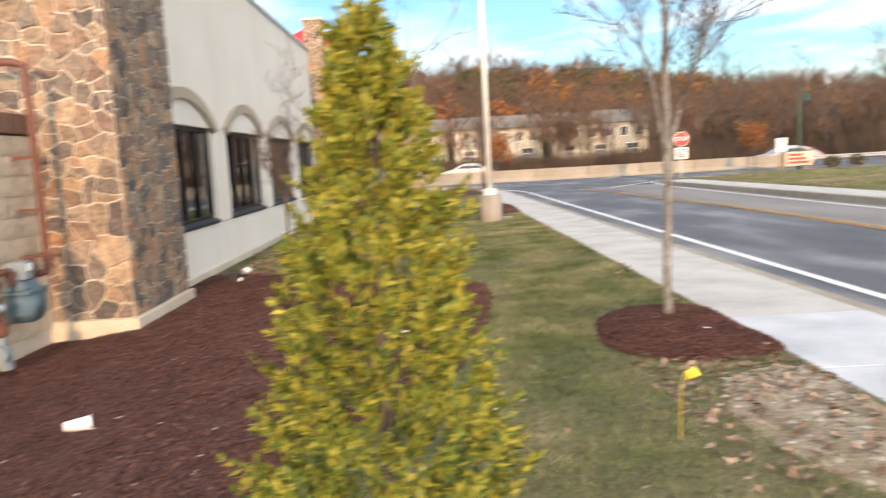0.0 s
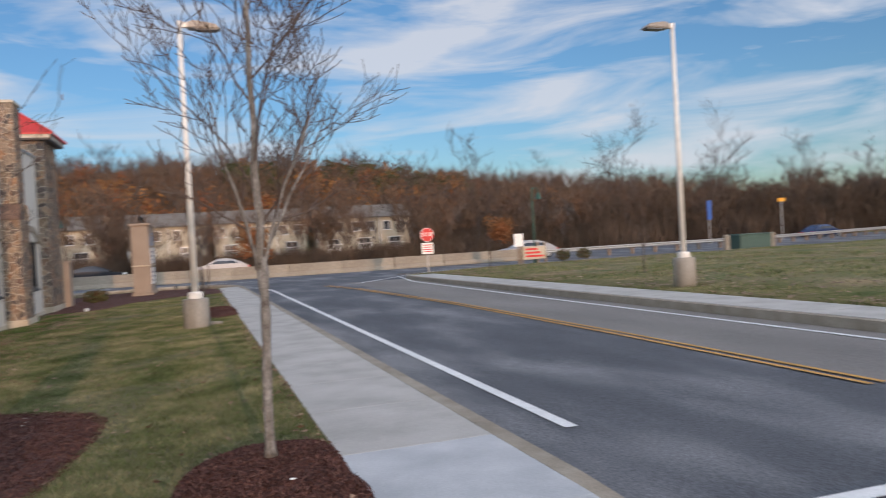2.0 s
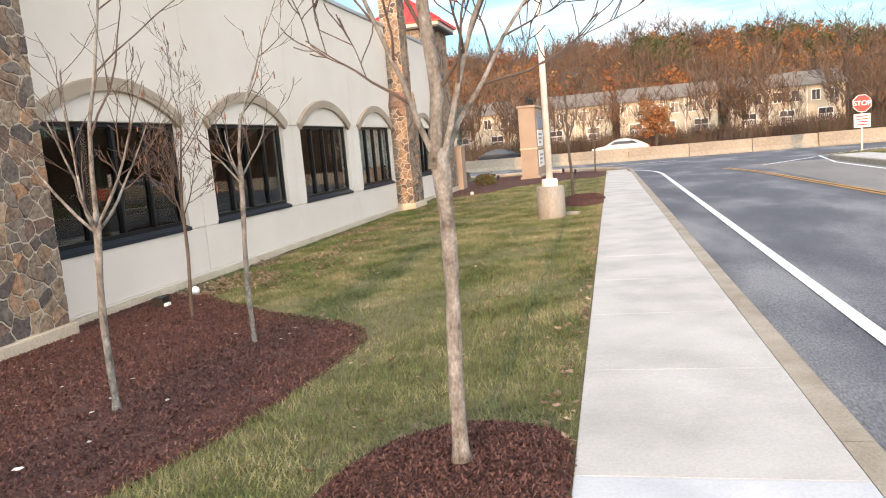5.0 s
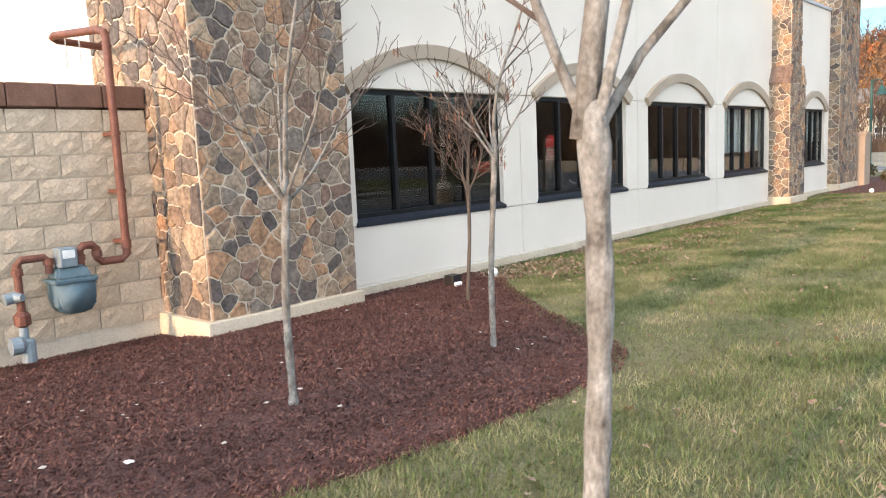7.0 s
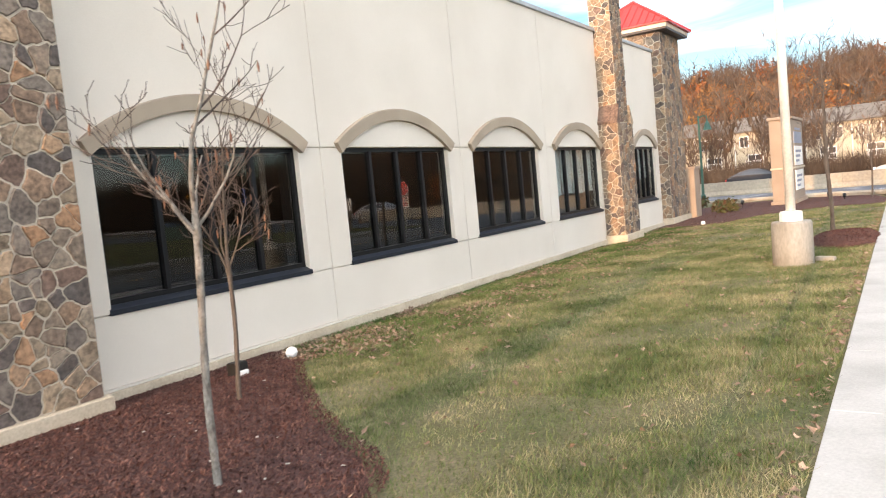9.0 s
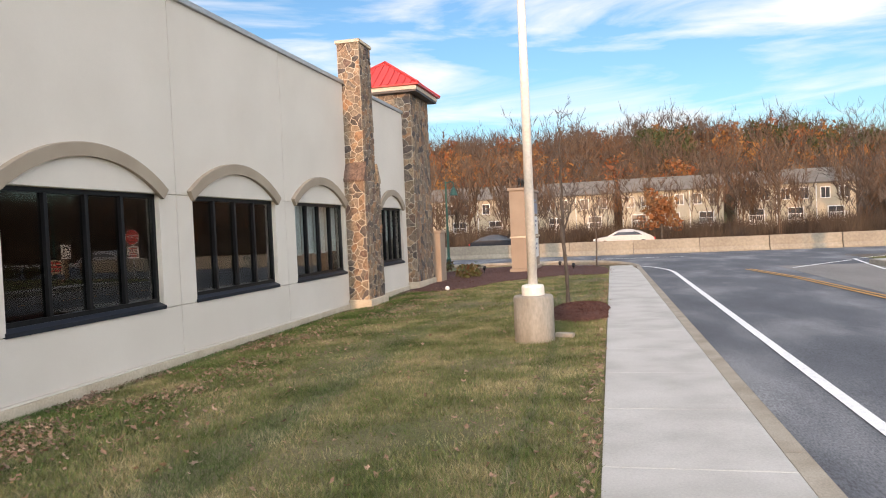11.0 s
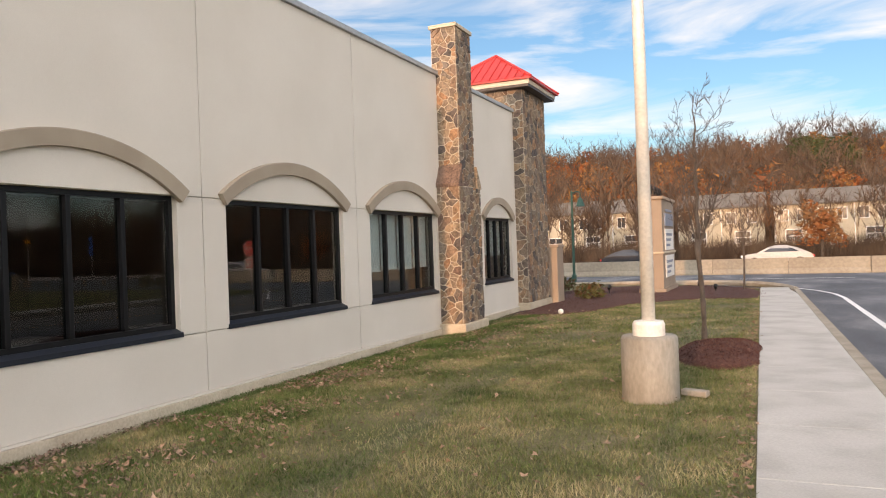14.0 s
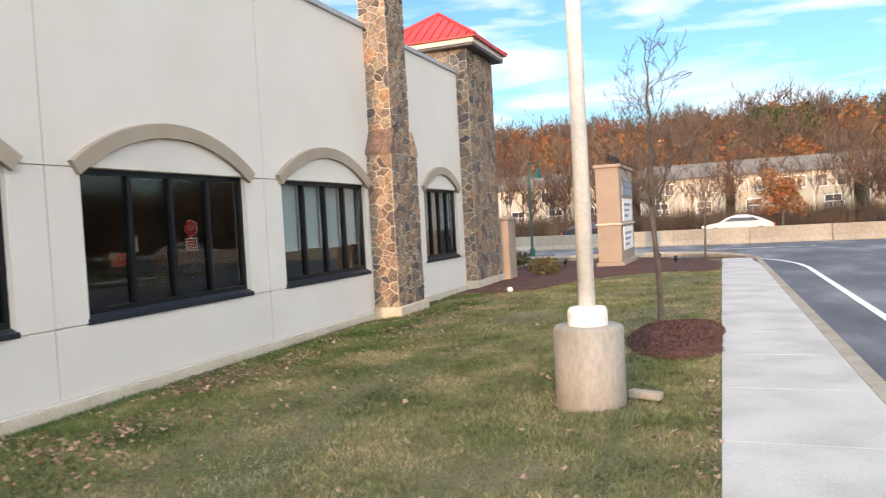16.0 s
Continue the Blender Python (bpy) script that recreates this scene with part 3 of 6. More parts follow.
def window(n, y0, y1, blind):
    w = new("window_%d" % n)
    tagged(w, "dark tinted window with four panes in a dark metal frame" + (" and pale blinds" if blind else ""), "window", kind="structure")
    xo, xi = FX - 0.075, FX - 0.15
    f = 0.055
    bm = bmesh.new()
    box(bm, FX - 0.33, xo, y0 + 0.001, y0 + f, ZS + 0.03, ZH - 0.001)
    box(bm, FX - 0.33, xo, y1 - f, y1 - 0.001, ZS + 0.03, ZH - 0.001)
    box(bm, FX - 0.33, xo, y0 + f, y1 - f, ZH - f, ZH - 0.001)
    box(bm, xi, xo, y0 + f, y1 - f, ZS + 0.03, ZS + 0.03 + f)
    part("window_frame", bm, M_BRONZE, w)
    bm = bmesh.new()
    prof = [(FX - 0.2, ZS + 0.03), (FX - 0.06, ZS + 0.03), (FX + 0.020, ZS - 0.012), (FX + 0.020, ZS - 0.062), (FX - 0.028, ZS - 0.062), (FX - 0.2, ZS + 0.004)]
    a = [bm.verts.new((x, y0 - 0.02 if x > FX - 0.05 else y0 + 0.002, z)) for x, z in prof]
    b = [bm.verts.new((x, y1 + 0.02 if x > FX - 0.05 else y1 - 0.002, z)) for x, z in prof]
    bm.faces.new(a[::-1])
    bm.faces.new(b)
    for k in range(6):
        bm.faces.new((a[k], a[(k + 1) % 6], b[(k + 1) % 6], b[k]))
    part("window_sill", bm, M_SILL, w, "dark blue-grey metal sill")
    k = 4
    inner = (y1 - y0 - 2 * f)
    for i in range(1, k):
        ym = y0 + f + inner * i / k
        bm = bmesh.new()
        box(bm, xi, xo + 0.012, ym - 0.028, ym + 0.028, ZS + 0.03 + f, ZH - f, 0.004)
        part("mullion", bm, M_BRONZE, w)
    for i in range(k):
        ya, yb = y0 + f + inner * i / k, y0 + f + inner * (i + 1) / k
        p = boxed("pane", (xi + 0.035, xi + 0.041, ya + 0.015, yb - 0.015, ZS + 0.05, ZH - f + 0.015), M_GLASS, w)
        p.visible_shadow = False
    if blind:
        for i in range(k):
            ya, yb = y0 + f + inner * i / k + 0.05, y0 + f + inner * (i + 1) / k - 0.05
            low = ZS + (0.50 if blind == 1 else 0.65) + 0.02 * (i % 2)
            bm = box(bmesh.new(), xi - 0.07, xi - 0.062, ya - 0.03, yb + 0.03, low, ZH - 0.04)
            box(bm, xi - 0.08, xi - 0.055, ya - 0.03, yb + 0.03, low - 0.03, low, 0.004)
            part("blind", bm, M_BLIND, w, "pale half-lowered roller blind")


for i, (a, b) in enumerate(WINDOWS):
    window(i + 1, a, b, {3: 1, 4: 2}.get(i, 0))

# rooms behind the glass (near-black colour holds the indoor gloom), roof and back walls
tagged(boxed("room_floor", (-11, FX - 0.33, 9.05, 29.4, -0.2, -0.05), M_ROOM), "office floor, indoor shade put into its near-black colour", "floor", kind="structure")
tagged(boxed("wall_inner", (-11.2, -11, 9.05, 29.4, -0.2, 3.0), M_ROOM), "office back wall, indoor shade put into its near-black colour", "wall", kind="structure")
tagged(boxed("ceiling", (-11, FX - 0.33, 9.05, 29.4, 2.75, 2.85), M_ROOM), "office ceiling, indoor shade put into its near-black colour", "ceiling", kind="structure")
tagged(boxed("wall_partition", (-11, FX - 0.33, 20.95, 21.05, -0.05, 2.75), M_ROOM), "office partition, indoor shade put into its near-black colour", "wall", kind="structure")
tagged(boxed("roof", (-30, FX - 0.33, 9.0, 29.5, 4.45, 4.6), M_COPING), "flat roof behind the parapet", "roof", kind="structure")
tagged(boxed("wall_north", (-30, FX - 0.35, 29.5, 29.8, -0.6, 5.0), M_STUCCO), "cream stucco end wall", "wall", kind="structure")
tagged(boxed("wall_south", (-30, -4.95, 8.9, 9.0, -0.6, 5.4), M_STUCCO), "cream stucco wall lit by the low sun", "wall", kind="structure")


# ---- stonework ----
def cells(w, h, n, rng):
    """Irregular flat stone outlines that fill a w by h field."""
    pts = []
    tries = 0
    rmin = 0.70 * math.sqrt(w * h / n)
    while len(pts) < n and tries < 12000:
        tries += 1
        p = (rng.uniform(0, w), rng.uniform(0, h))
        r = rmin * (0.42 + 0.95 * rng.random() ** 1.5)
        if all(((p[0] - q[0]) * 0.8) ** 2 + ((p[1] - q[1]) * 1.15) ** 2 > r * r for q in pts):
            pts.append(p)
    P = np.array(pts)
    out = []
    for i, p in enumerate(pts):
        d = ((P - P[i]) ** 2).sum(1)
        near = np.argsort(d)[1:18]
        poly = [(0.0, 0.0), (w, 0.0), (w, h), (0.0, h)]
        for j in near:
            q = pts[j]
            mx, my, dx, dy = (p[0] + q[0]) / 2, (p[1] + q[1]) / 2, q[0] - p[0], q[1] - p[1]
            res = []
            for a, b in zip(poly, poly[1:] + poly[:1]):
                sa = (a[0] - mx) * dx + (a[1] - my) * dy
                sb = (b[0] - mx) * dx + (b[1] - my) * dy
                if sa <= 0:
                    res.append(a)
                if (sa < 0) != (sb < 0) and sa != sb:
                    t = sa / (sa - sb)
                    res.append((a[0] + t * (b[0] - a[0]), a[1] + t * (b[1] - a[1])))
            poly = res
            if len(poly) < 3:
                break
        if len(poly) >= 3:
            out.append(poly)
    return out


def warp(u, v, w, h):
    """Bends stone outlines, less towards the edges of the face."""
    k = min(1.0, 12 * min(u, w - u), 12 * min(v, h - v))
    return (u + 0.045 * k * noise.noise((u * 7, v * 7, 1.0)) + 0.02 * k * noise.noise((u * 19, v * 19, 2.0)),
            v + 0.045 * k * noise.noise((u * 7, v * 7, 8.0)) + 0.02 * k * noise.noise((u * 19, v * 19, 9.0)))


def stone_face(parent, place, w, h, size, seed, gap=0.011):
    """Stones laid on a w by h face; place(u, v, d) gives a point d proud of it."""
    rng = random.Random(seed)
    for poly in cells(w, h, int(w * h / size), rng):
        cx, cy = sum(p[0] for p in poly) / len(poly), sum(p[1] for p in poly) / len(poly)
        # round the outline: shorten each corner
        ring = []
        n = len(poly)
        for k in range(n):
            p, a, b = poly[k], poly[k - 1], poly[(k + 1) % n]
            for q, ts in ((a, (0.36, 0.08)), (b, (0.08, 0.36))):
                for t in ts:
                    ring.append(warp(p[0] + t * (q[0] - p[0]), p[1] + t * (q[1] - p[1]), w, h))
        reach = max(0.03, math.sqrt(sum((p[0] - cx) ** 2 + (p[1] - cy) ** 2 for p in ring) / len(ring)))
        s0 = max(0.3, 1 - gap / reach)
        s1 = max(0.2, 1 - (gap + 0.010) / reach)
        d = rng.uniform(0.008, 0.022)
        tx, ty = rng.uniform(-0.06, 0.06), rng.uniform(-0.06, 0.06)
        v, m = [], len(ring)
        for s, dep in ((s0, 0.0), (s0, d * 0.55), (s1, d)):
            for q in ring:
                uu, vv = cx + s * (q[0] - cx), cy + s * (q[1] - cy)
                v.append(place(uu, vv, dep + (tx * (uu - cx) + ty * (vv - cy) if dep == d else 0)))
        f = [tuple(range(2 * m, 3 * m))]
        for r in (0, m):
            f += [(r + k, r + (k + 1) % m, r + m + (k + 1) % m, r + m + k) for k in range(m)]
        mesh_part("stone", v, f, M_STONE, parent)


def pillar(name, label, x0, x1, y0, y1, z0, z1, foot=True):
    p = thing(name, (x0 + x1) / 2, (y0 + y1) / 2, z0, label, "stone pillar", "stone pillars on the facade")
    ox, oy = (x0 + x1) / 2, (y0 + y1) / 2
    boxed("core", (x0 - ox, x1 - ox, y0 - oy, y1 - oy, 0, z1 - z0), M_MORTAR, p)
    if foot:
        bm = box(bmesh.new(), x0 - ox, x1 - ox + 0.06, y0 - oy - 0.06, y1 - oy + 0.06, -0.4, 0.16, 0.012)
        part("footing", bm, M_FOOT, p, "cream cast footing")
    return p, ox, oy


p, ox, oy = pillar("stone_pillar", "broad pillar of brown, grey and slate field stones on a cream footing", -4.9, -2.94, 8.48, 10.24, -0.25, 6.2)
stone_face(p, lambda u, v, d: (-2.94 - ox + d, 8.48 - oy + u, 0.16 + v), 1.76, 4.4, 0.027, 11)
stone_face(p, lambda u, v, d: (-4.9 - ox + u, 8.48 - oy - d, 0.16 + v), 1.96, 4.4, 0.034, 12)


def chimney():
    y0, y1, z0 = 24.44, 25.62, -0.25
    p = thing("stone_chimney", -3.2, 25.0, z0, "stone chimney pilaster with sloped shoulders and a cream cap", "stone pillar", "stone pillars on the facade")
    X, Y = -3.2, 25.03
    bm = bmesh.new()
    box(bm, FX - 0.02 - X, -2.94 - X, y0 - Y, y1 - Y, 0, 2.95)
    part("core", bm, M_MORTAR, p)
    boxed("core", (-3.52 - X, -2.98 - X, 24.60 - Y, 25.42 - Y, 2.95, 6.2), M_MORTAR, p)
    boxed("footing", (FX - X, -2.86 - X, y0 - 0.07 - Y, y1 + 0.07 - Y, -0.4, 0.15), M_FOOT, p, "cream cast footing", 0.012)
    bm = box(bmesh.new(), -3.56 - X, -2.94 - X, 24.56 - Y, 25.46 - Y, 6.2, 6.28, 0.012)
    part("cap", bm, M_FOOT, p, "cream cast cap")
    for ya, yb in ((24.60, 24.40), (25.42, 25.66)):
        bm = bmesh.new()
        prof = [(ya, 2.93), (yb, 2.93), (yb, 3.0), (ya, 3.4)]
        a = [bm.verts.new((FX - X, yy - Y, zz)) for yy, zz in prof]
        b = [bm.verts.new((-2.92 - X, yy - Y, zz)) for yy, zz in prof]
        bm.faces.new(a)
        bm.faces.new(b[::-1])
        for k in range(4):
            bm.faces.new((a[k], b[k], b[(k + 1) % 4], a[(k + 1) % 4]))
        bmesh.ops.recalc_face_normals(bm, faces=bm.faces)
        part("shoulder", bm, M_STONE, p, "sloped stone shoulder")
    stone_face(p, lambda u, v, d: (-2.94 - X + d, y0 - Y + u, 0.15 + v), 1.18, 2.80, 0.021, 21)
    stone_face(p, lambda u, v, d: (FX - X + u, y0 - Y - d, 0.15 + v), 0.49, 2.80, 0.024, 22)
    stone_face(p, lambda u, v, d: (-2.98 - X + d, 24.60 - Y + u, 2.95 + v), 0.82, 3.25, 0.020, 23)
    stone_face(p, lambda u, v, d: (-3.52 - X + u, 24.60 - Y - d, 2.95 + v), 0.54, 3.25, 0.024, 24)


chimney()


def tower():
    p, X, Y = pillar("stone_tower", "square field-stone tower with a red hipped metal roof", -5.25, -3.14, 29.52, 31.55, -0.25, 5.65)
    stone_face(p, lambda u, v, d: (-3.14 - X + d, 29.52 - Y + u, 0.16 + v), 2.03, 5.74, 0.036, 31)
    stone_face(p, lambda u, v, d: (-4.15 - X + u, 29.52 - Y - d, 4.6 + v), 1.01, 1.3, 0.045, 32)
    stone_face(p, lambda u, v, d: (-3.44 - X + u, 29.52 - Y - d, 0.16 + v), 0.30, 4.5, 0.035, 33)
    boxed("eave", (-5.5 - X, -2.88 - X, 29.26 - Y, 31.81 - Y, 5.86, 5.92), M_DARK, p, "dark soffit")
    boxed("fascia", (-5.52 - X, -2.86 - X, 29.24 - Y, 31.83 - Y, 5.92, 6.04), M_FASCIA, p, "cream fascia", 0.012)
    bm = bmesh.new()
    c = [(-5.6 - X, 29.16 - Y), (-2.78 - X, 29.16 - Y), (-2.78 - X, 31.91 - Y), (-5.6 - X, 31.91 - Y)]
    lo = [bm.verts.new((x, y, 6.04)) for x, y in c]
    mi = [bm.verts.new((x, y, 6.08)) for x, y in c]
    ap = bm.verts.new((-4.18 - X, 30.53 - Y, 7.08))
    bm.faces.new(lo[::-1])
    for k in range(4):
        bm.faces.new((lo[k], lo[(k + 1) % 4], mi[(k + 1) % 4], mi[k]))
        bm.faces.new((mi[k], mi[(k + 1) % 4], ap))
    part("roof", bm, M_REDROOF, p, "red hipped metal roof")
    apex = Vector((-4.18 - X, 30.53 - Y, 7.08))
    for k in range(4):
        a, b = Vector((*c[k], 6.09)), Vector((*c[(k + 1) % 4], 6.09))
        part("hip_ridge", tube(bmesh.new(), [a, apex], 0.045, 6), M_REDROOF, p)
        if k in (0, 1, 3):
            for i in range(1, 12):
                t = i / 12
                foot = a.lerp(b, t)
                # rib runs up the slope, square to the eave, till it meets a hip
                mid = a.lerp(b, 0.5)
                up = (apex - mid) * (1 - abs(2 * t - 1))
                part("roof_rib", tube(bmesh.new(), [foot, foot + up * 0.98], 0.026, 5), M_REDROOF, p)


tower()
s = thing("wall_stub", -3.0, 31.95, -0.3, "short tan stub wall beside the stone tower", "low wall")
boxed("body", (-0.35, 0.1, -0.35, 0.35, 0, 1.66), M_MONUMENT, s, "", 0.02)
boxed("cap", (-0.38, 0.14, -0.38, 0.38, 1.66, 1.74), M_MONUMENT, s, "", 0.015)


def block_wall():
    w = thing("block_wall", -3.9, 5.0, -0.2, "tan split-face block wall with a brown cap course", "block wall")
    x0, xf = -0.15, 0.10
    boxed("core", (x0, xf - 0.02, -9.0, 3.46, -0.4, 2.05), M_MORTAR, w)
    rng = random.Random(5)
    hgt, ln = 0.203, 0.406
    shapes = []
    for k in range(8):
        v, f = [], []
        nu, nv = 5, 3
        for j in range(nv + 1):
            for i in range(nu + 1):
                e = 0.0 if i in (0, nu) or j in (0, nv) else rng.uniform(0.003, 0.013)
                v.append((xf - 0.006 + e, (ln - 0.012) * i / nu, (hgt - 0.012) * j / nv))
        for j in range(nv):
            for i in range(nu):
                o = j * (nu + 1) + i
                f.append((o, o + 1, o + nu + 2, o + nu + 1))
        base = len(v)
        v += [(xf - 0.06, 0, 0), (xf - 0.06, ln - 0.012, 0), (xf - 0.06, ln - 0.012, hgt - 0.012), (xf - 0.06, 0, hgt - 0.012)]
        cs = [0, nu, (nv + 1) * (nu + 1) - 1, nv * (nu + 1)]
        for a in range(4):
            f.append((cs[a], base + a, base + (a + 1) % 4, cs[(a + 1) % 4]))
        me = bpy.data.meshes.new("block")
        me.from_pydata(v, [], f)
        me.materials.append(M_BLOCK)
        shapes.append(me)
    for r in range(10):
        y = 3.46 - (ln if r % 2 else ln / 2)
        z = 0.06 + (r - 0) * hgt
        while y > -5.4:
            o = new("block", shapes[rng.randrange(8)])
            o.parent = w
            o.location = (0, y, z)
            y -= ln
    y = 3.46 - 0.4
    while y > -6:
        boxed("cap_block", (x0 - 0.03, xf + 0.03, y, y + 0.394, 2.095, 2.30), M_CAPBLOCK, w, "brown cap block", 0.012)
        y -= 0.4


block_wall()


# ---- plants ----
def grow(bm_list, start, direction, length, radius, depth, rng, spread, tips, up, kids, rmin):
    """A branch with its side branches; bm_list holds one bmesh for each order."""
    bm = bm_list[min(depth, len(bm_list) - 1)]
    n = 6 if depth < 2 else 4
    pts, radii = [Vector(start)], [radius]
    d = Vector(direction).normalized()
    for i in range(n):
        j = Vector((rng.uniform(-1, 1), rng.uniform(-1, 1), rng.uniform(-0.5, 0.9)))
        d = (d + 0.20 * j + Vector((0, 0, up * 0.16))).normalized()
        pts.append(pts[-1] + d * length / n)
        radii.append(max(rmin, radius * (1 - 0.72 * (i + 1) / n)))
    tube(bm, pts, radii, (8, 6, 4, 3, 3)[min(depth, 4)], cap=False)
    tips.append(pts[-1])
    if depth >= 3 or length < 0.10:
        return
    for k in range(kids + (2 if depth == 0 else 0)):
        t = 0.22 + 0.75 * (k + rng.random()) / (kids + (2 if depth == 0 else 0))
        i = min(n - 1, int(t * n))
        p = pts[i].lerp(pts[i + 1], t * n - i)
        dd = (pts[i + 1] - pts[i]).normalized()
        side = dd.orthogonal().normalized()
        side.rotate(Matrix.Rotation(rng.uniform(0, 2 * math.pi), 3, dd))
        a = spread * rng.uniform(0.75, 1.25)
        nd = (dd * math.cos(a) + side * math.sin(a)).normalized()
        if nd.z < 0.0:
            nd.z = 0.12
        grow(bm_list, p, nd, length * rng.uniform(0.38, 0.60), max(rmin, radii[i] * 0.58), depth + 1, rng, spread, tips, up, kids, rmin)


def bare_tree(x, y, z, fork, top, r, limbs, seed, label, bark, lean=(0, 0), spread=0.75, pods=0, kids=3, name="bare_tree", reach=1.0, limb_len=None, group="young bare trees", rmin=0.0022, leader=0):
    t = thing(name, x, y, z, label, "tree", group)
    rng = random.Random(seed)
    trunk = bmesh.new()
    pts, radii = [], []
    for i in range(25):
        u = i / 24
        pts.append((lean[0] * u + 0.012 * math.sin(5 * u + seed), lean[1] * u + 0.012 * math.cos(4 * u + seed), -0.05 + (fork + 0.05) * u))
        flare = 1.0 + 0.45 * max(0, 1 - u * 8) ** 2
        radii.append(r * flare * (1 - 0.15 * u) * (1 + 0.05 * math.sin(23 * u + seed) + 0.07 * rng.uniform(-1, 1)))
    radii = [q * (1 + 0.22 * math.exp(-((i / 24 - 0.93) / 0.07) ** 2)) for i, q in enumerate(radii)]
    for rise, share in ((0.025, 0.9), (0.045, 0.65), (0.055, 0.3)):
        pts.append((lean[0] + 0.012 * math.sin(5 + seed), lean[1] + 0.012 * math.cos(4 + seed), fork + rise))
        radii.append(radii[24] * share)
    tube(trunk, pts, radii, 14)
    # knots and old pruning scars, mostly below the fork
    for v in trunk.verts:
        u = (v.co.z + 0.05) / (fork + 0.05)
        axis = Vector((lean[0] * u, lean[1] * u, v.co.z))
        away = v.co - axis
        swell = 0.10 * noise.noise((v.co.x * 30 + seed, v.co.y * 30, v.co.z * 9)) + (0.22 * max(0.0, noise.noise((away.x * 40, away.y * 40, v.co.z * 14 + seed))) if 0.78 < u < 0.98 else 0.0)
        v.co = axis + away * (1 + swell)
    part("trunk", trunk, bark, t, smooth=True)
    branch, twig = bmesh.new(), bmesh.new()
    tips = []
    if leader:
        pole = bmesh.new()
        lp = [(lean[0] + 0.02 * math.sin(3 * q + seed), lean[1] + 0.02 * math.cos(2.3 * q + seed), fork - 0.04 + (top - fork) * q / 9) for q in range(10)]
        tube(pole, lp, [r * 0.80 * (1 - q / 9) ** 0.85 + 0.003 for q in range(10)], 10)
        part("limb", pole, bark, t, "straight central leader", smooth=True)
        for k in range(leader):
            q = 0.10 + 0.80 * (k + rng.random() * 0.6) / leader
            az = 2.4 * k + rng.uniform(-0.3, 0.3)
            out = 0.42 + 0.42 * rng.random()
            i = min(8, int(q * 9))
            at = Vector(lp[i]).lerp(Vector(lp[i + 1]), q * 9 - i)
            grow([branch, branch, twig], at, (math.cos(az) * out, math.sin(az) * out, 0.8), (top - fork) * (0.47 - 0.30 * q), r * (0.30 - 0.17 * q), 0, rng, spread, tips, 0.3, kids, rmin)
    for k in range(1 if leader else 0, limbs):
        limb = bmesh.new()
        az = 2.4 * k + rng.uniform(-0.4, 0.4)
        out = 0.05 if k == 0 else rng.uniform(0.6, 1.0) * reach
        if leader and k < 3:
            az, out = (3.885, 0.32) if k == 1 else (0.743, 0.25)
        d = Vector((math.cos(az) * out, math.sin(az) * out, 1.0))
        h = (limb_len or (top - fork)) * (1.0 if k == 0 else rng.uniform(0.36, 0.46) if leader else rng.uniform(0.45, 0.64))
        base = fork - 0.03 - (0.0 if k == 0 else 0.10 * rng.random())
        u = (base + 0.05) / (fork + 0.05)
        grow([limb, branch, twig], (lean[0] * u + 0.012 * math.sin(5 * u + seed), lean[1] * u + 0.012 * math.cos(4 * u + seed), base), d, h, r * (0.66 if k == 0 else 0.43 if leader and k < 3 else 0.38 if leader else 0.44), 0, rng, spread, tips, 0.45, kids, rmin)
        part("limb", limb, bark, t, smooth=True)
    part("branchwork", branch, M_TWIG if r < 0.04 else M_BARKDARK, t)
    part("twig_crown", twig, M_TWIG, t)
    if pods:
        bm = bmesh.new()
        for p in rng.sample(tips, min(pods, len(tips))):
            q = p + Vector((rng.uniform(-.01, .01), rng.uniform(-.01, .01), -rng.uniform(0.05, 0.09)))
            tube(bm, [p, p.lerp(q, 0.5), q], [0.002, 0.008, 0.003], 4)
        tagged(part("dry_foliage", bm, M_SEED, t, "dry brown seed pods and curled leaves"), kind="stuff")
    return t


bare_tree(2.215, 6.575, 0.125, 1.28, 4.26, 0.0355, 4, 4, "young bare street tree with pale bark in a mulch ring", M_BARK, (0.0, 0.0), kids=4, reach=0.36, spread=0.66, leader=13, rmin=0.003)
bare_tree(-0.20, 7.385, 0.01, 1.20, 2.95, 0.024, 6, 8, "slender bare sapling in a mulch bed", M_BARK, (0.06, 0), reach=1.0, kids=2, spread=0.7)
bare_tree(-0.13, 9.09, -0.05, 1.45, 2.75, 0.022, 5, 15, "slender bare sapling with dry seed pods", M_BARK, (0.05, 0), pods=14, reach=1.25, kids=2, spread=0.8)
bare_tree(-1.72, 10.68, -0.20, 1.22, 2.55, 0.021, 5, 23, "slender sapling with dense twigs and dry leaves", M_BARKDARK, (0.04, 0), pods=30, kids=4, reach=0.5)
bare_tree(1.80, 22.42, -0.06, 1.45, 3.75, 0.04, 4, 31, "young bare street tree on a mulch mound", M_BARKDARK, (-0.05, 0), reach=0.7, rmin=0.003, leader=7)
bare_tree(2.0, 35.3, -0.2, 1.5, 3.0, 0.03, 4, 36, "thin bare sapling beside the corner bed", M_BARKDARK, rmin=0.004)
bare_tree(16.1, 23.2, 0.0, 0.9, 2.2, 0.025, 3, 41, "thin bare sapling on the far lawn", M_BARKDARK, kids=2, limb_len=1.2, rmin=0.004)
bare_tree(13.9, 31.9, -0.1, 0.9, 2.2, 0.025, 3, 42, "thin bare sapling on the far lawn", M_BARKDARK, kids=2, limb_len=1.2, rmin=0.004)


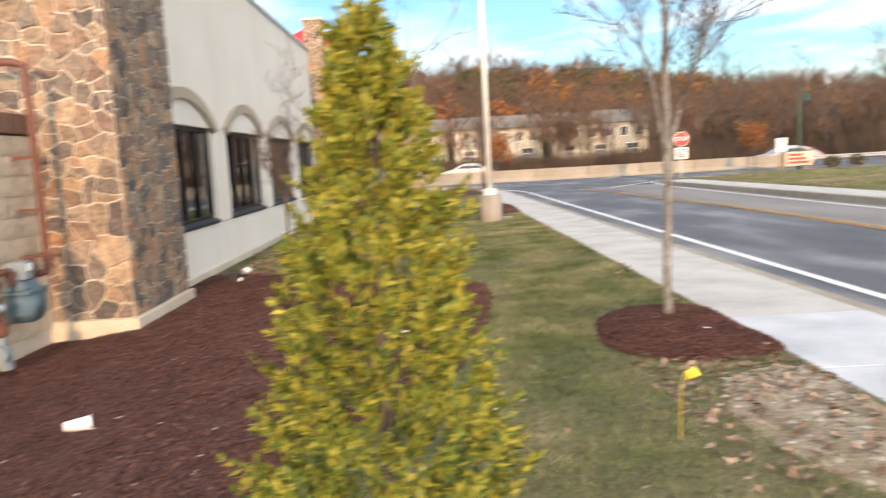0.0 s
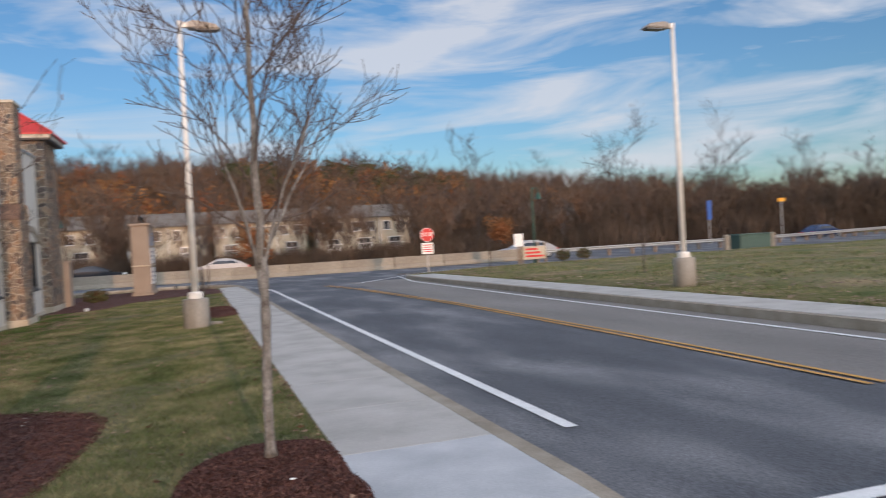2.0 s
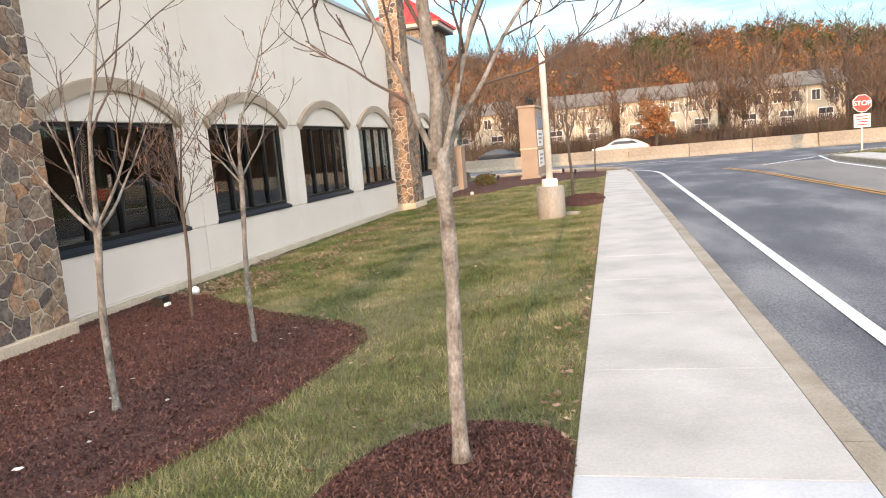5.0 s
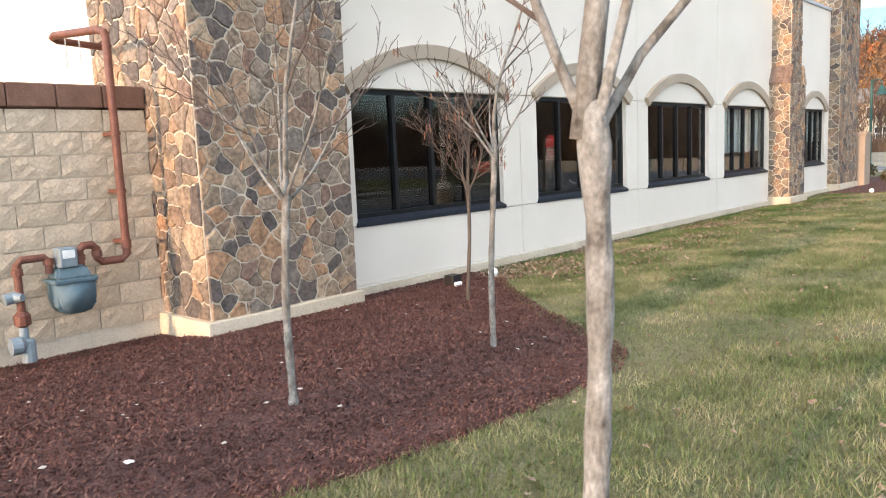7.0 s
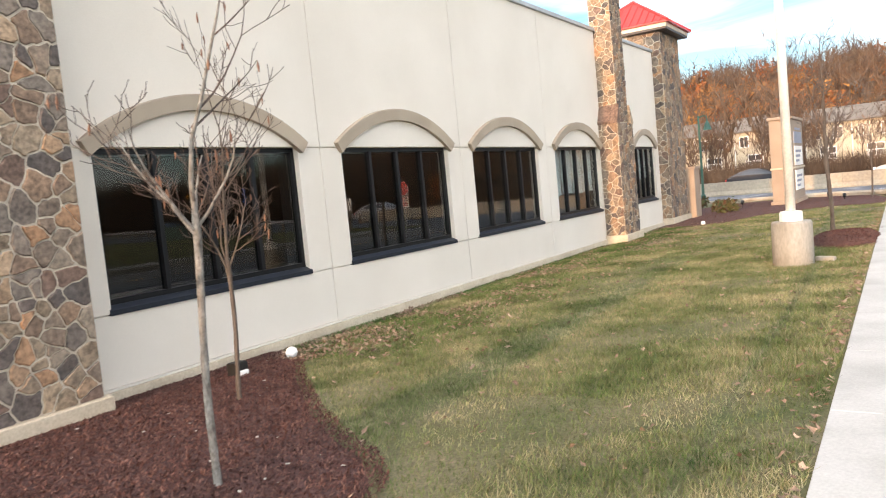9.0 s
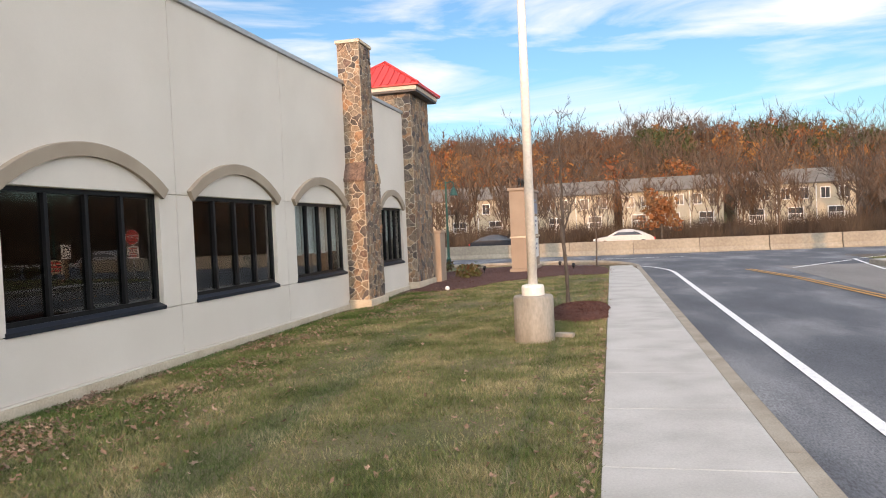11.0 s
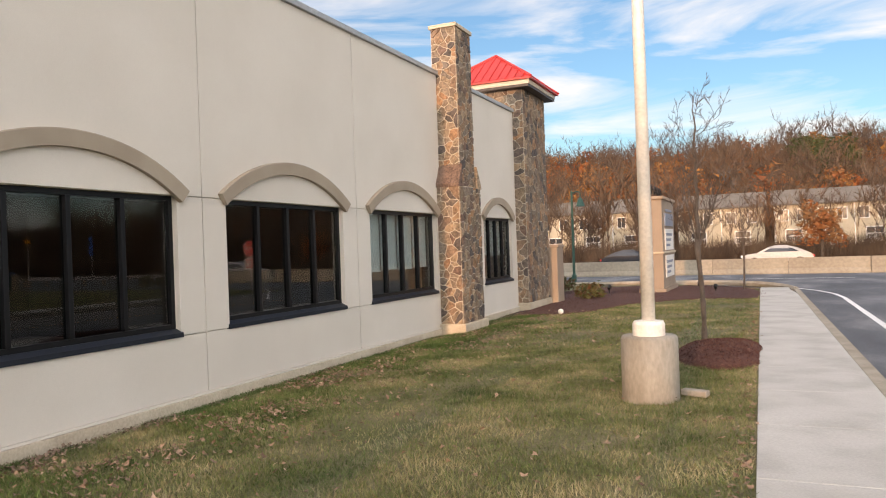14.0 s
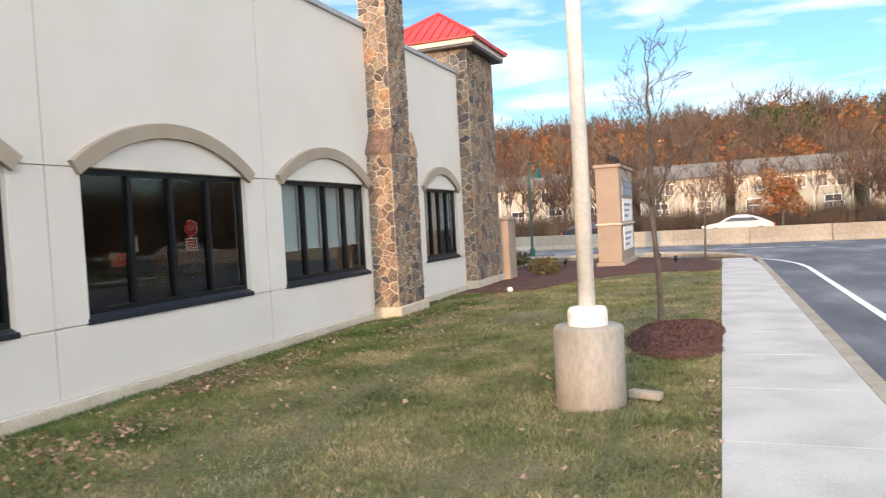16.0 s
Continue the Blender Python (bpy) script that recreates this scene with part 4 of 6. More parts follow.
def arborvitae():
    t = thing("arborvitae", 0.19, 2.60, 0.02, "golden green cone-shaped arborvitae shrub", "shrub")
    tube_bm = tube(bmesh.new(), [(0, 0, -0.05), (0.0, 0, 0.8), (0.02, 0, 1.72)], [0.03, 0.02, 0.004], 7)
    part("trunk", tube_bm, M_BARKDARK, t)
    rng = np.random.default_rng(3)
    verts, faces = [], []
    for i in range(1350):
        # one fan-shaped spray, rising and leaning outwards
        h = rng.random() ** 1.25
        z = 0.03 + 1.72 * h
        az = rng.random() * 2 * math.pi
        lump = 1 + 0.30 * noise.noise((2.2 * math.cos(az), 2.2 * math.sin(az), 5 * z)) + 0.22 * noise.noise((6 * math.cos(az), 6 * math.sin(az), 11 * z))
        rr = (0.43 * (1 - h) ** 0.92 * min(1.0, 0.8 + 2.0 * h) + 0.015) * lump * (1 - 0.65 * rng.random() ** 2)
        p = np.array([rr * math.cos(az), rr * math.sin(az), z])
        out = np.array([math.cos(az), math.sin(az), 0.0])
        axis = out * (0.25 + 0.75 * rng.random()) + np.array([0, 0, 0.9]) + rng.normal(0, 0.22, 3)
        axis /= np.linalg.norm(axis)
        flat = np.cross(axis, rng.normal(0, 1, 3))
        flat /= np.linalg.norm(flat) + 1e-9
        size = (0.07 + 0.09 * rng.random()) * (1 - 0.35 * h)
        for j in range(26):
            q = rng.random() ** 0.8
            side = rng.choice((-1, 1))
            base = p + axis * size * q
            d = axis * (0.5 + 0.5 * rng.random()) + flat * side * (1.0 - 0.6 * q) + rng.normal(0, 0.22, 3)
            d /= np.linalg.norm(d)
            s2 = np.cross(d, rng.normal(0, 1, 3))
            s2 /= np.linalg.norm(s2) + 1e-9
            ln, wd = 0.018 + 0.034 * rng.random() * (1.2 - q), 0.0045 + 0.004 * rng.random()
            b = len(verts)
            verts += [tuple(base), tuple(base + d * ln * 0.5 + s2 * wd), tuple(base + d * ln), tuple(base + d * ln * 0.5 - s2 * wd)]
            faces.append((b, b + 1, b + 2, b + 3))
    mesh_part("foliage", verts, faces, M_ARBOR, t, "golden green scale foliage")


arborvitae()

# ---- mulch beds ----
BEDS = {
    "corner": [(-3.8, 0.4), (-1.3, 0.4), (-1.0, 1.5), (-0.62, 3.7), (-0.1, 4.7), (0.34, 5.35), (0.58, 6.4), (0.76, 7.1), (0.86, 8.4), (0.80, 9.2), (0.45, 9.7), (-0.2, 10.15), (-0.95, 10.75), (-2.0, 11.7), (-2.8, 12.5), (-3.42, 12.85), (-3.8, 12.8)],
    "tree": [(1.55, 6.1), (1.70, 6.85), (2.05, 7.2), (2.45, 7.15), (2.66, 6.9), (2.68, 6.2), (2.70, 5.6), (2.45, 5.45), (2.0, 5.45), (1.7, 5.7)],
    "mound": [(1.52, 21.2), (1.75, 21.9), (2.2, 22.1), (2.55, 21.9), (2.56, 20.9), (2.55, 20.1), (2.2, 19.8), (1.8, 20.1), (1.6, 20.6)],
    "sign": [(-3.3, 28.3), (-2.4, 28.0), (-1.4, 28.4), (-0.6, 30.6), (0.4, 31.6), (1.4, 31.75), (2.42, 31.7), (2.42, 35.2), (1.6, 37.4), (-0.4, 39.0), (-4.0, 39.2), (-4.0, 33.0)],
}


def loop_points(poly, per=6):
    out = []
    n = len(poly)
    for i in range(n):
        p0, p1, p2, p3 = (Vector(poly[(i + k - 1) % n]) for k in range(4))
        for k in range(per):
            t = k / per
            q = 0.5 * ((2 * p1) + (p2 - p0) * t + (2 * p0 - 5 * p1 + 4 * p2 - p3) * t * t + (3 * p1 - p0 - 3 * p2 + p3) * t ** 3)
            q += 0.03 * Vector((noise.noise((q.x * 3, q.y * 3, 1)), noise.noise((q.x * 3, q.y * 3, 7))))
            out.append(q)
    return out


def bed(name, poly, centre, height, label, chips, seed):
    rim = loop_points(poly)
    c = Vector(centre)
    rings = [1.0, 0.97, 0.92, 0.8, 0.6, 0.4, 0.2]
    v, f = [], []

    def top(q, s):
        return lawn_z(q.x, q.y) + height * (1 - s ** 3) ** 0.7 + (0.014 if s < 1 else -0.03)
    for s in rings:
        for p in rim:
            q = c + s * (p - c)
            v.append((q.x, q.y, top(q, s) + 0.012 * noise.noise((q.x * 4, q.y * 4, 2))))
    m = len(rim)
    for r in range(len(rings) - 1):
        f += [(r * m + k, r * m + (k + 1) % m, (r + 1) * m + (k + 1) % m, (r + 1) * m + k) for k in range(m)]
    v.append((c.x, c.y, top(c, 0.0)))
    f += [((len(rings) - 1) * m + k, (len(rings) - 1) * m + (k + 1) % m, len(v) - 1) for k in range(m)]
    ob = tagged(mesh_part(name, v, f, M_MULCHBED, smooth=True), label, "mulch bed", kind="structure")
    rng = np.random.default_rng(seed)
    cv, cf = [], []
    area = np.array([abs((rim[k] - c).cross(rim[(k + 1) % m] - c)) for k in range(m)])
    picks = rng.choice(m, chips, p=area / area.sum())
    for i in range(chips):
        k = picks[i]
        s = math.sqrt(rng.random()) * 1.015
        p = rim[k].lerp(rim[(k + 1) % m], rng.random())
        q = c + s * (p - c)
        z = top(q, min(s, 0.999)) + 0.002 + 0.008 * rng.random()
        a = rng.random() * 6.283
        ln, wd = 0.005 + 0.011 * rng.random(), 0.002 + 0.003 * rng.random()
        dx, dy = math.cos(a), math.sin(a)
        t1, t2 = rng.normal(0, 0.007), rng.normal(0, 0.004)
        b = len(cv)
        cv += [(q.x - dx * ln - dy * wd, q.y - dy * ln + dx * wd, z - t1), (q.x + dx * ln - dy * wd, q.y + dy * ln + dx * wd, z + t1 + t2),
               (q.x + dx * ln + dy * wd, q.y + dy * ln - dx * wd, z + t1 - t2), (q.x - dx * ln + dy * wd, q.y - dy * ln - dx * wd, z - t1)]
        cf.append((b, b + 1, b + 2, b + 3))
    tagged(mesh_part("mulch_chips", cv, cf, M_CHIP, ob), "dark red-brown shredded bark chips", kind="stuff")


bed("mulch_bed", BEDS["corner"], (-1.5, 6.5), 0.05, "dark red-brown mulch bed in front of the stone pillar", 150000, 1)
bed("mulch_ring", BEDS["tree"], (2.18, 6.35), 0.07, "dark red-brown mulch ring round a street tree", 14000, 2)
bed("mulch_mound", BEDS["mound"], (2.05, 21.0), 0.16, "raised mound of red-brown mulch beside the sidewalk", 5000, 3)
bed("sign_bed", BEDS["sign"], (-1.6, 33.6), 0.06, "dark mulch bed round the monument sign", 9000, 4)


# bare patch of soil and stones beside the kerb ramp
M_DIRT = material("bare_dirt", [(0.20, 0.15, 0.10), (0.30, 0.24, 0.17), (0.36, 0.30, 0.22)], 4.0, 1.0, 0.9, 40.0, fine=0.35, fine_scale=30.0)


def dirt_patch():
    rim = loop_points([(1.85, 4.3), (2.0, 5.0), (2.35, 5.3), (2.66, 5.2), (2.69, 4.3), (2.70, 3.3), (2.4, 3.1), (2.05, 3.5)], 5)
    c = Vector((2.35, 4.2))
    v, f = [], []
    for sc in (1.0, 0.9, 0.6, 0.3):
        for p in rim:
            q = c + sc * (p - c)
            v.append((q.x, q.y, lawn_z(q.x, q.y) + (0.012 if sc < 1 else -0.02) + 0.008 * noise.noise((q.x * 9, q.y * 9, 0))))
    m = len(rim)
    f = [(r * m + k, r * m + (k + 1) % m, (r + 1) * m + (k + 1) % m, (r + 1) * m + k) for r in range(3) for k in range(m)]
    f.append(tuple(3 * m + k for k in range(m)))
    ob = tagged(mesh_part("bare_soil", v, f, M_DIRT, smooth=True), "bare tan soil patch with stones beside the sidewalk", "soil", kind="structure")
    rng = random.Random(77)
    bm = bmesh.new()
    for i in range(160):
        p = rim[rng.randrange(m)]
        q = c + math.sqrt(rng.random()) * (p - c)
        r = rng.uniform(0.006, 0.028)
        mt = Matrix.Translation((q.x, q.y, lawn_z(q.x, q.y) + 0.012)) @ Matrix.Diagonal((r, r * rng.uniform(0.6, 1.0), r * 0.6, 1)) @ pose(0, 0, 0, rng.uniform(0, 90), 0, rng.uniform(0, 360))
        bmesh.ops.create_icosphere(bm, subdivisions=1, radius=1.0, matrix=mt)
    tagged(part("pebbles", bm, M_ROCK, ob), "grey pebbles", kind="stuff")


dirt_patch()


def inside(poly, x, y):
    hit = False
    n = len(poly)
    for i in range(n):
        (x0, y0), (x1, y1) = poly[i], poly[(i + 1) % n]
        if (y0 > y) != (y1 > y) and x < (x1 - x0) * (y - y0) / (y1 - y0) + x0:
            hit = not hit
    return hit


def in_beds(x, y):
    return any(inside(b, x, y) for b in BEDS.values())


def grass():
    rng = np.random.default_rng(8)
    verts, faces = [], []

    def sow(n, y0, y1, hmin, hmax, wide):
        for i in range(n):
            y = y0 + (y1 - y0) * rng.random()
            x = -3.38 + (walk_left(y) + 3.36) * rng.random()
            if in_beds(x, y) or math.hypot(x - 1.63, y - 18.05) < 0.28:
                continue
            thin = noise.noise((x * 0.7, y * 0.7, 4.0))
            if thin < -0.25 and rng.random() < 0.55:
                continue
            z = lawn_z(x, y) - 0.004
            h = (hmin + (hmax - hmin) * rng.random()) * (1.0 + 0.5 * thin)
            a = rng.random() * 6.283
            lx, ly = rng.normal(0, 0.55) * h, rng.normal(0, 0.55) * h
            w = wide * (0.6 + 0.8 * rng.random())
            dx, dy = math.cos(a) * w, math.sin(a) * w
            b = len(verts)
            verts.extend([(x - dx, y - dy, z), (x + dx, y + dy, z), (x + lx, y + ly, z + h)])
            faces.append((b, b + 1, b + 2))
    sow(60000, 2.5, 6.0, 0.02, 0.05, 0.0035)
    sow(210000, 6.0, 13.0, 0.02, 0.055, 0.0032)
    sow(200000, 13.0, 22.0, 0.02, 0.05, 0.0038)
    sow(60000, 22.0, 36.0, 0.025, 0.05, 0.008)
    wv, wf = [], []
    for i in range(70000):
        y = 12.3 + 17.2 * rng.random()
        x = -3.38 + abs(rng.normal(0, 0.85))
        if in_beds(x, y) or x > walk_left(y) - 0.1 or noise.noise((x * 0.9, y * 0.6, 15.0)) < -0.12:
            continue
        z, h, a, w = lawn_z(x, y) - 0.004, 0.03 + 0.035 * rng.random(), rng.random() * 6.283, 0.004 + 0.003 * rng.random()
        b = len(wv)
        wv += [(x - math.cos(a) * w, y - math.sin(a) * w, z), (x + math.cos(a) * w, y + math.sin(a) * w, z), (x + rng.normal(0, 0.5) * h, y + rng.normal(0, 0.5) * h, z + h)]
        wf.append((b, b + 1, b + 2))
    tagged(mesh_part("wall_grass", wv, wf, M_WALLGRASS), "darker green grass growing along the wall", "grass", kind="stuff")
    tagged(mesh_part("grass", verts, faces, M_GRASS), "short mown grass, green mixed with straw", "grass", kind="stuff")


grass()


def far_grass():
    """Uneven tufts and leaves on the lawn across the road."""
    rng = np.random.default_rng(18)
    verts, faces, lv, lf = [], [], [], []
    for i in range(90000):
        y = 2 + 41 * rng.random()
        x = 12.45 + 38 * rng.random() ** 1.6
        z = walk_z(y) - 0.02 + 0.10 * smooth01((x - 12.5) / 6) - 0.35 * smooth01((y - 36) / 8)
        patch = noise.noise((x * 0.35, y * 0.35, 6.0))
        if patch < -0.1 and rng.random() < 0.6:
            continue
        h = (0.035 + 0.06 * rng.random()) * (1 + 0.6 * patch)
        a, w = rng.random() * 6.283, 0.010 + 0.012 * rng.random()
        dx, dy = math.cos(a) * w, math.sin(a) * w
        b = len(verts)
        verts += [(x - dx, y - dy, z), (x + dx, y + dy, z), (x + rng.normal(0, 0.03), y + rng.normal(0, 0.03), z + h)]
        faces.append((b, b + 1, b + 2))
    for i in range(9000):
        y, x = 2 + 38 * rng.random(), 12.45 + 22 * rng.random() ** 1.5
        if noise.noise((x * 0.3, y * 0.3, 12.0)) < 0.05 * rng.normal(0, 2):
            continue
        z = walk_z(y) + 0.035 + 0.10 * smooth01((x - 12.5) / 6) - 0.35 * smooth01((y - 36) / 8)
        a, s = rng.random() * 6.283, 0.03 + 0.05 * rng.random()
        b = len(lv)
        lv += [(x + s * math.cos(a + 1.571 * k), y + s * (1.0 if k % 2 else 0.6) * math.sin(a + 1.571 * k), z + 0.03 * rng.random()) for k in range(4)]
        lf.append((b, b + 1, b + 2, b + 3))
    tagged(mesh_part("far_grass", verts, faces, M_GRASS), "uneven green and straw grass across the road", "grass", kind="stuff")
    tagged(mesh_part("far_leaves", lv, lf, M_LEAF), "dry brown leaves on the lawn across the road", "leaves", kind="stuff")


far_grass()


def litter():
    rng = np.random.default_rng(21)
    v, f = [], []

    def leaf(x, y, s):
        z = lawn_z(x, y) + 0.014 + 0.022 * rng.random()
        a = rng.random() * 6.283
        n = 7
        b = len(v)
        tilt = rng.normal(0, 0.35, 2)
        for k in range(n):
            r = s * (0.55 + 0.45 * ((k % 2) == 0)) * (0.8 + 0.4 * rng.random())
            px, py = r * math.cos(a + 6.283 * k / n), r * 0.75 * math.sin(a + 6.283 * k / n)
            v.append((x + px, y + py, z + tilt[0] * px + tilt[1] * py + 0.55 * r * rng.random()))
        v.append((x, y, z))
        f.extend([(b + k, b + (k + 1) % n, b + n) for k in range(n)])
    for i in range(12000):
        y = 12.2 + 17 * rng.random() ** 1.2
        x = -3.36 + abs(rng.normal(0, 1.05))
        if x < 2.4 and noise.noise((x * 1.3, y * 1.3, 9.0)) > 0.05 * rng.normal(0, 3) + 0.02:
            leaf(x, y, 0.012 + 0.022 * rng.random())
    for i in range(1500):
        y, x = 2 + 30 * rng.random(), -2.0 + 4.6 * rng.random()
        if not in_beds(x, y) or rng.random() < 0.3:
            leaf(x, y, 0.012 + 0.022 * rng.random())
    for i in range(900):
        y, x = 12.3 + abs(rng.normal(0, 1.1)), -3.3 + abs(rng.normal(0, 0.7))
        if not in_beds(x, y):
            leaf(x, y, 0.012 + 0.024 * rng.random())
    for i in range(700):
        y = 2.5 + 26 * rng.random() ** 1.3
        leaf(walk_left(y) - 0.02 - abs(rng.normal(0, 0.09)), y, 0.012 + 0.02 * rng.random())
    for i in range(450):
        y, x = 3.6 + 2.0 * rng.random(), 1.6 + 1.0 * rng.random()
        leaf(x, y, 0.012 + 0.025 * rng.random())
    tagged(mesh_part("leaf_litter", v, f, M_LEAF), "scattered dry brown fallen leaves", "leaves", kind="stuff")
    v2, f2 = [], []
    for i in range(260):
        y, x = -3 + 15 * rng.random(), -3.0 + 3.6 * rng.random()
        if not inside(BEDS["corner"], x, y):
            continue
        z, a, s = lawn_z(x, y) + 0.085, rng.random() * 6.283, 0.006 + 0.016 * rng.random()
        b = len(v2)
        v2.extend([(x + s * math.cos(a + k * 1.571), y + s * (1 if k % 2 else 0.5) * math.sin(a + k * 1.571), z + 0.006 * rng.random()) for k in range(4)])
        f2.append((b, b + 1, b + 2, b + 3))
    tagged(mesh_part("wood_flecks", v2, f2, M_ROCK), "pale wood flecks and pebbles on the mulch", "debris", kind="stuff")


litter()


# ---- distant woods, as joined masses ----
def template(kind, seed):
    """Triangles of one distant tree, 1 high."""
    rng = np.random.default_rng(seed)
    tri = []
    tri.append([(-0.007, 0, -0.1), (0.007, 0, -0.1), (0.0, 0, 0.75)])
    tri.append([(0, -0.007, -0.1), (0, 0.007, -0.1), (0.0, 0, 0.75)])
    if kind == "bare":
        for i in range(14):
            z0 = 0.25 + 0.4 * rng.random()
            a, o = rng.random() * 6.283, 0.12 + 0.2 * rng.random()
            p = np.array([0, 0, z0])
            q = p + np.array([o * math.cos(a), o * math.sin(a), 0.18 + 0.25 * rng.random()])
            s = np.array([-math.sin(a), math.cos(a), 0]) * 0.006
            tri.append([p - s, p + s, q])
            for k in range(13):
                b = p + (q - p) * (0.35 + 0.65 * rng.random())
                e = b + np.array([rng.normal(0, 0.07), rng.normal(0, 0.07), 0.06 + 0.14 * rng.random()])
                s2 = rng.normal(0, 1, 3) * 0.0034
                tri.append([b - s2, b + s2, e])
    elif kind == "brush":
        for i in range(120):
            a, o = rng.random() * 6.283, 0.5 * rng.random()
            p = np.array([o * math.cos(a), o * math.sin(a), 0.0])
            e = p + np.array([rng.normal(0, 0.2), rng.normal(0, 0.2), 0.35 + 0.65 * rng.random()])
            s2 = rng.normal(0, 1, 3) * 0.007
            tri.append([p - s2, p + s2, e])
    else:
        for i in range(260):
            h = rng.random()
            if kind == "pine":
                r, z = 0.22 * (1 - h) * (0.4 + 0.6 * rng.random()), 0.2 + 0.8 * h
            else:
                if i % 13 == 0:
                    u = rng.normal(0, 1, 3)
                    u /= np.linalg.norm(u)
                    hub = np.array([0.24 * u[0], 0.24 * u[1], 0.60 + 0.30 * u[2]]) * (0.7 + 0.3 * rng.random())
                    hub[2] += 0.08
                g = hub + rng.normal(0, 0.055, 3)
                r, z = None, None
            a = rng.random() * 6.283
            c = np.array([r * math.cos(a), r * math.sin(a), z]) if kind == "pine" else g
            q = rng.normal(0, 0.026, (3, 3))
            tri.append([c + q[0], c + q[1], c + q[2]])
    return np.array(tri, dtype=float)


def woods(name, kind, places, mat, label):
    temps = [template(kind, 50 + k) for k in range(6)]
    rng = np.random.default_rng(len(places))
    out = []
    for x, y, h in places:
        t = temps[rng.integers(6)]
        a = rng.random() * 6.283
        c, s = math.cos(a), math.sin(a)
        w = h * (0.8 + 0.4 * rng.random())
        q = np.empty_like(t)
        q[..., 0] = x + w * (c * t[..., 0] - s * t[..., 1])
        q[..., 1] = y + w * (s * t[..., 0] + c * t[..., 1])
        q[..., 2] = (hill_z(x, y) if y > 62 else -0.5) + h * t[..., 2]
        out.append(q.reshape(-1, 3))
    v = np.concatenate(out)
    me = bpy.data.meshes.new(name)
    n = len(v) // 3
    me.vertices.add(len(v))
    me.vertices.foreach_set("co", v.ravel())
    me.loops.add(len(v))
    me.loops.foreach_set("vertex_index", np.arange(len(v), dtype=np.int32))
    me.polygons.add(n)
    me.polygons.foreach_set("loop_start", np.arange(0, len(v), 3, dtype=np.int32))
    me.update(calc_edges=True)
    me.materials.append(mat)
    tagged(new(name, me), label, "woods", kind="stuff")


def scatter(n, x0, x1, y0, y1, h0, h1, seed, ok=None):
    rng = random.Random(seed)
    out = []
    while len(out) < n:
        x, y = rng.uniform(x0, x1), rng.uniform(y0, y1)
        if ok is None or ok(x, y, rng):
            out.append((x, y, rng.uniform(h0, h1)))
    return out


woods("hillside_woods", "bare", scatter(1300, -150, 120, 113, 225, 5.5, 11.5, 1), M_WOODS, "bare brown woods on the hillside")
woods("ridge_trees", "bare", scatter(260, -150, 150, 196, 226, 9.5, 14.5, 14), M_TWIG, "taller bare trees along the ridge")
woods("hillside_understorey", "brush", scatter(1700, -150, 120, 112, 222, 4.0, 7.0, 2), M_WOODS, "brown undergrowth on the hillside")
woods("russet_oaks", "leafy", scatter(520, -150, 70, 116, 222, 6, 11, 3, lambda x, y, r: noise.noise((x * 0.03, y * 0.03, 2.0)) > 0.05 - 0.25 * smooth01((-x - 5) / 30) or r.random() < 0.1), M_RUSSET, "russet-leaved oaks on the hillside")
woods("pine_trees", "leafy", scatter(150, 8, 58, 150, 218, 6.5, 10.5, 4, lambda x, y, r: noise.noise((x * 0.06, y * 0.03, 5.0)) > 0.0), M_PINE, "dark green pines on the hillside")
woods("roadside_brush", "brush", scatter(1800, -70, 150, 70, 99, 1.3, 3.0, 5), M_BRUSH, "dense brown brush behind the road barrier")
woods("roadside_trees", "bare", scatter(180, -60, 60, 68, 100, 4.5, 8.5, 6), M_WOODS, "bare roadside trees in front of the houses")
woods("east_woods", "bare", scatter(900, 46, 190, 66, 130, 4.5, 7.5, 7) + scatter(420, 85, 150, -90, 66, 6, 11, 8), M_BRUSH, "bare woods across the fields")
woods("east_understorey", "brush", scatter(1100, 40, 190, 66, 125, 2.5, 5.0, 9) + scatter(500, 84, 150, -90, 66, 3.5, 6, 10), M_BRUSH, "brown undergrowth across the fields")
for k, (x, y, h) in enumerate([(35.6, 90, 12.6), (46, 92, 10.5), (56.8, 90, 14.2), (72.7, 90, 13.8), (87, 90, 12.0), (90, 80, 9.5), (92, 63, 10.0), (100, 55, 9.0), (28, 95, 11), (80, 100, 12)]):
    bare_tree(x, y, hill_z(x, y), h * 0.35, h, 0.16, 5, 60 + k, "tall bare tree at the edge of the woods", M_TWIG, kids=5, reach=1.7, spread=0.85, group="tall trees along the woods", rmin=0.015)


def leafy_tree(x, y, h, seed):
    t = thing("oak_tree", x, y, hill_z(x, y), "small oak holding russet-brown dry leaves", "tree")
    rng = np.random.default_rng(seed)
    part("trunk", tube(bmesh.new(), [(0, 0, -0.2), (0.05, 0, h * 0.45), (0, 0.1, h * 0.85)], [0.12, 0.08, 0.02], 8), M_BARKDARK, t)
    v, f = [], []
    for i in range(1500):
        u = rng.normal(0, 1, 3)
        u /= np.linalg.norm(u)
        k = rng.random() ** 0.45 * (0.85 + 0.3 * math.sin(4 * u[0] + 3 * u[2] + seed))
        c = np.array([0.42 * h * k * u[0], 0.42 * h * k * u[1], h * (0.58 + 0.40 * k * u[2])])
        q = rng.normal(0, 0.11, (3, 3))
        b = len(v)
        v += [tuple(c + q[0]), tuple(c + q[1]), tuple(c + q[2])]
        f.append((b, b + 1, b + 2))
    mesh_part("crown", v, f, M_RUSSET, t, "russet-brown dry leaves")


leafy_tree(6.2, 70, 4.9, 1)
leafy_tree(31.0, 72, 4.6, 2)

# ---- townhouses ----


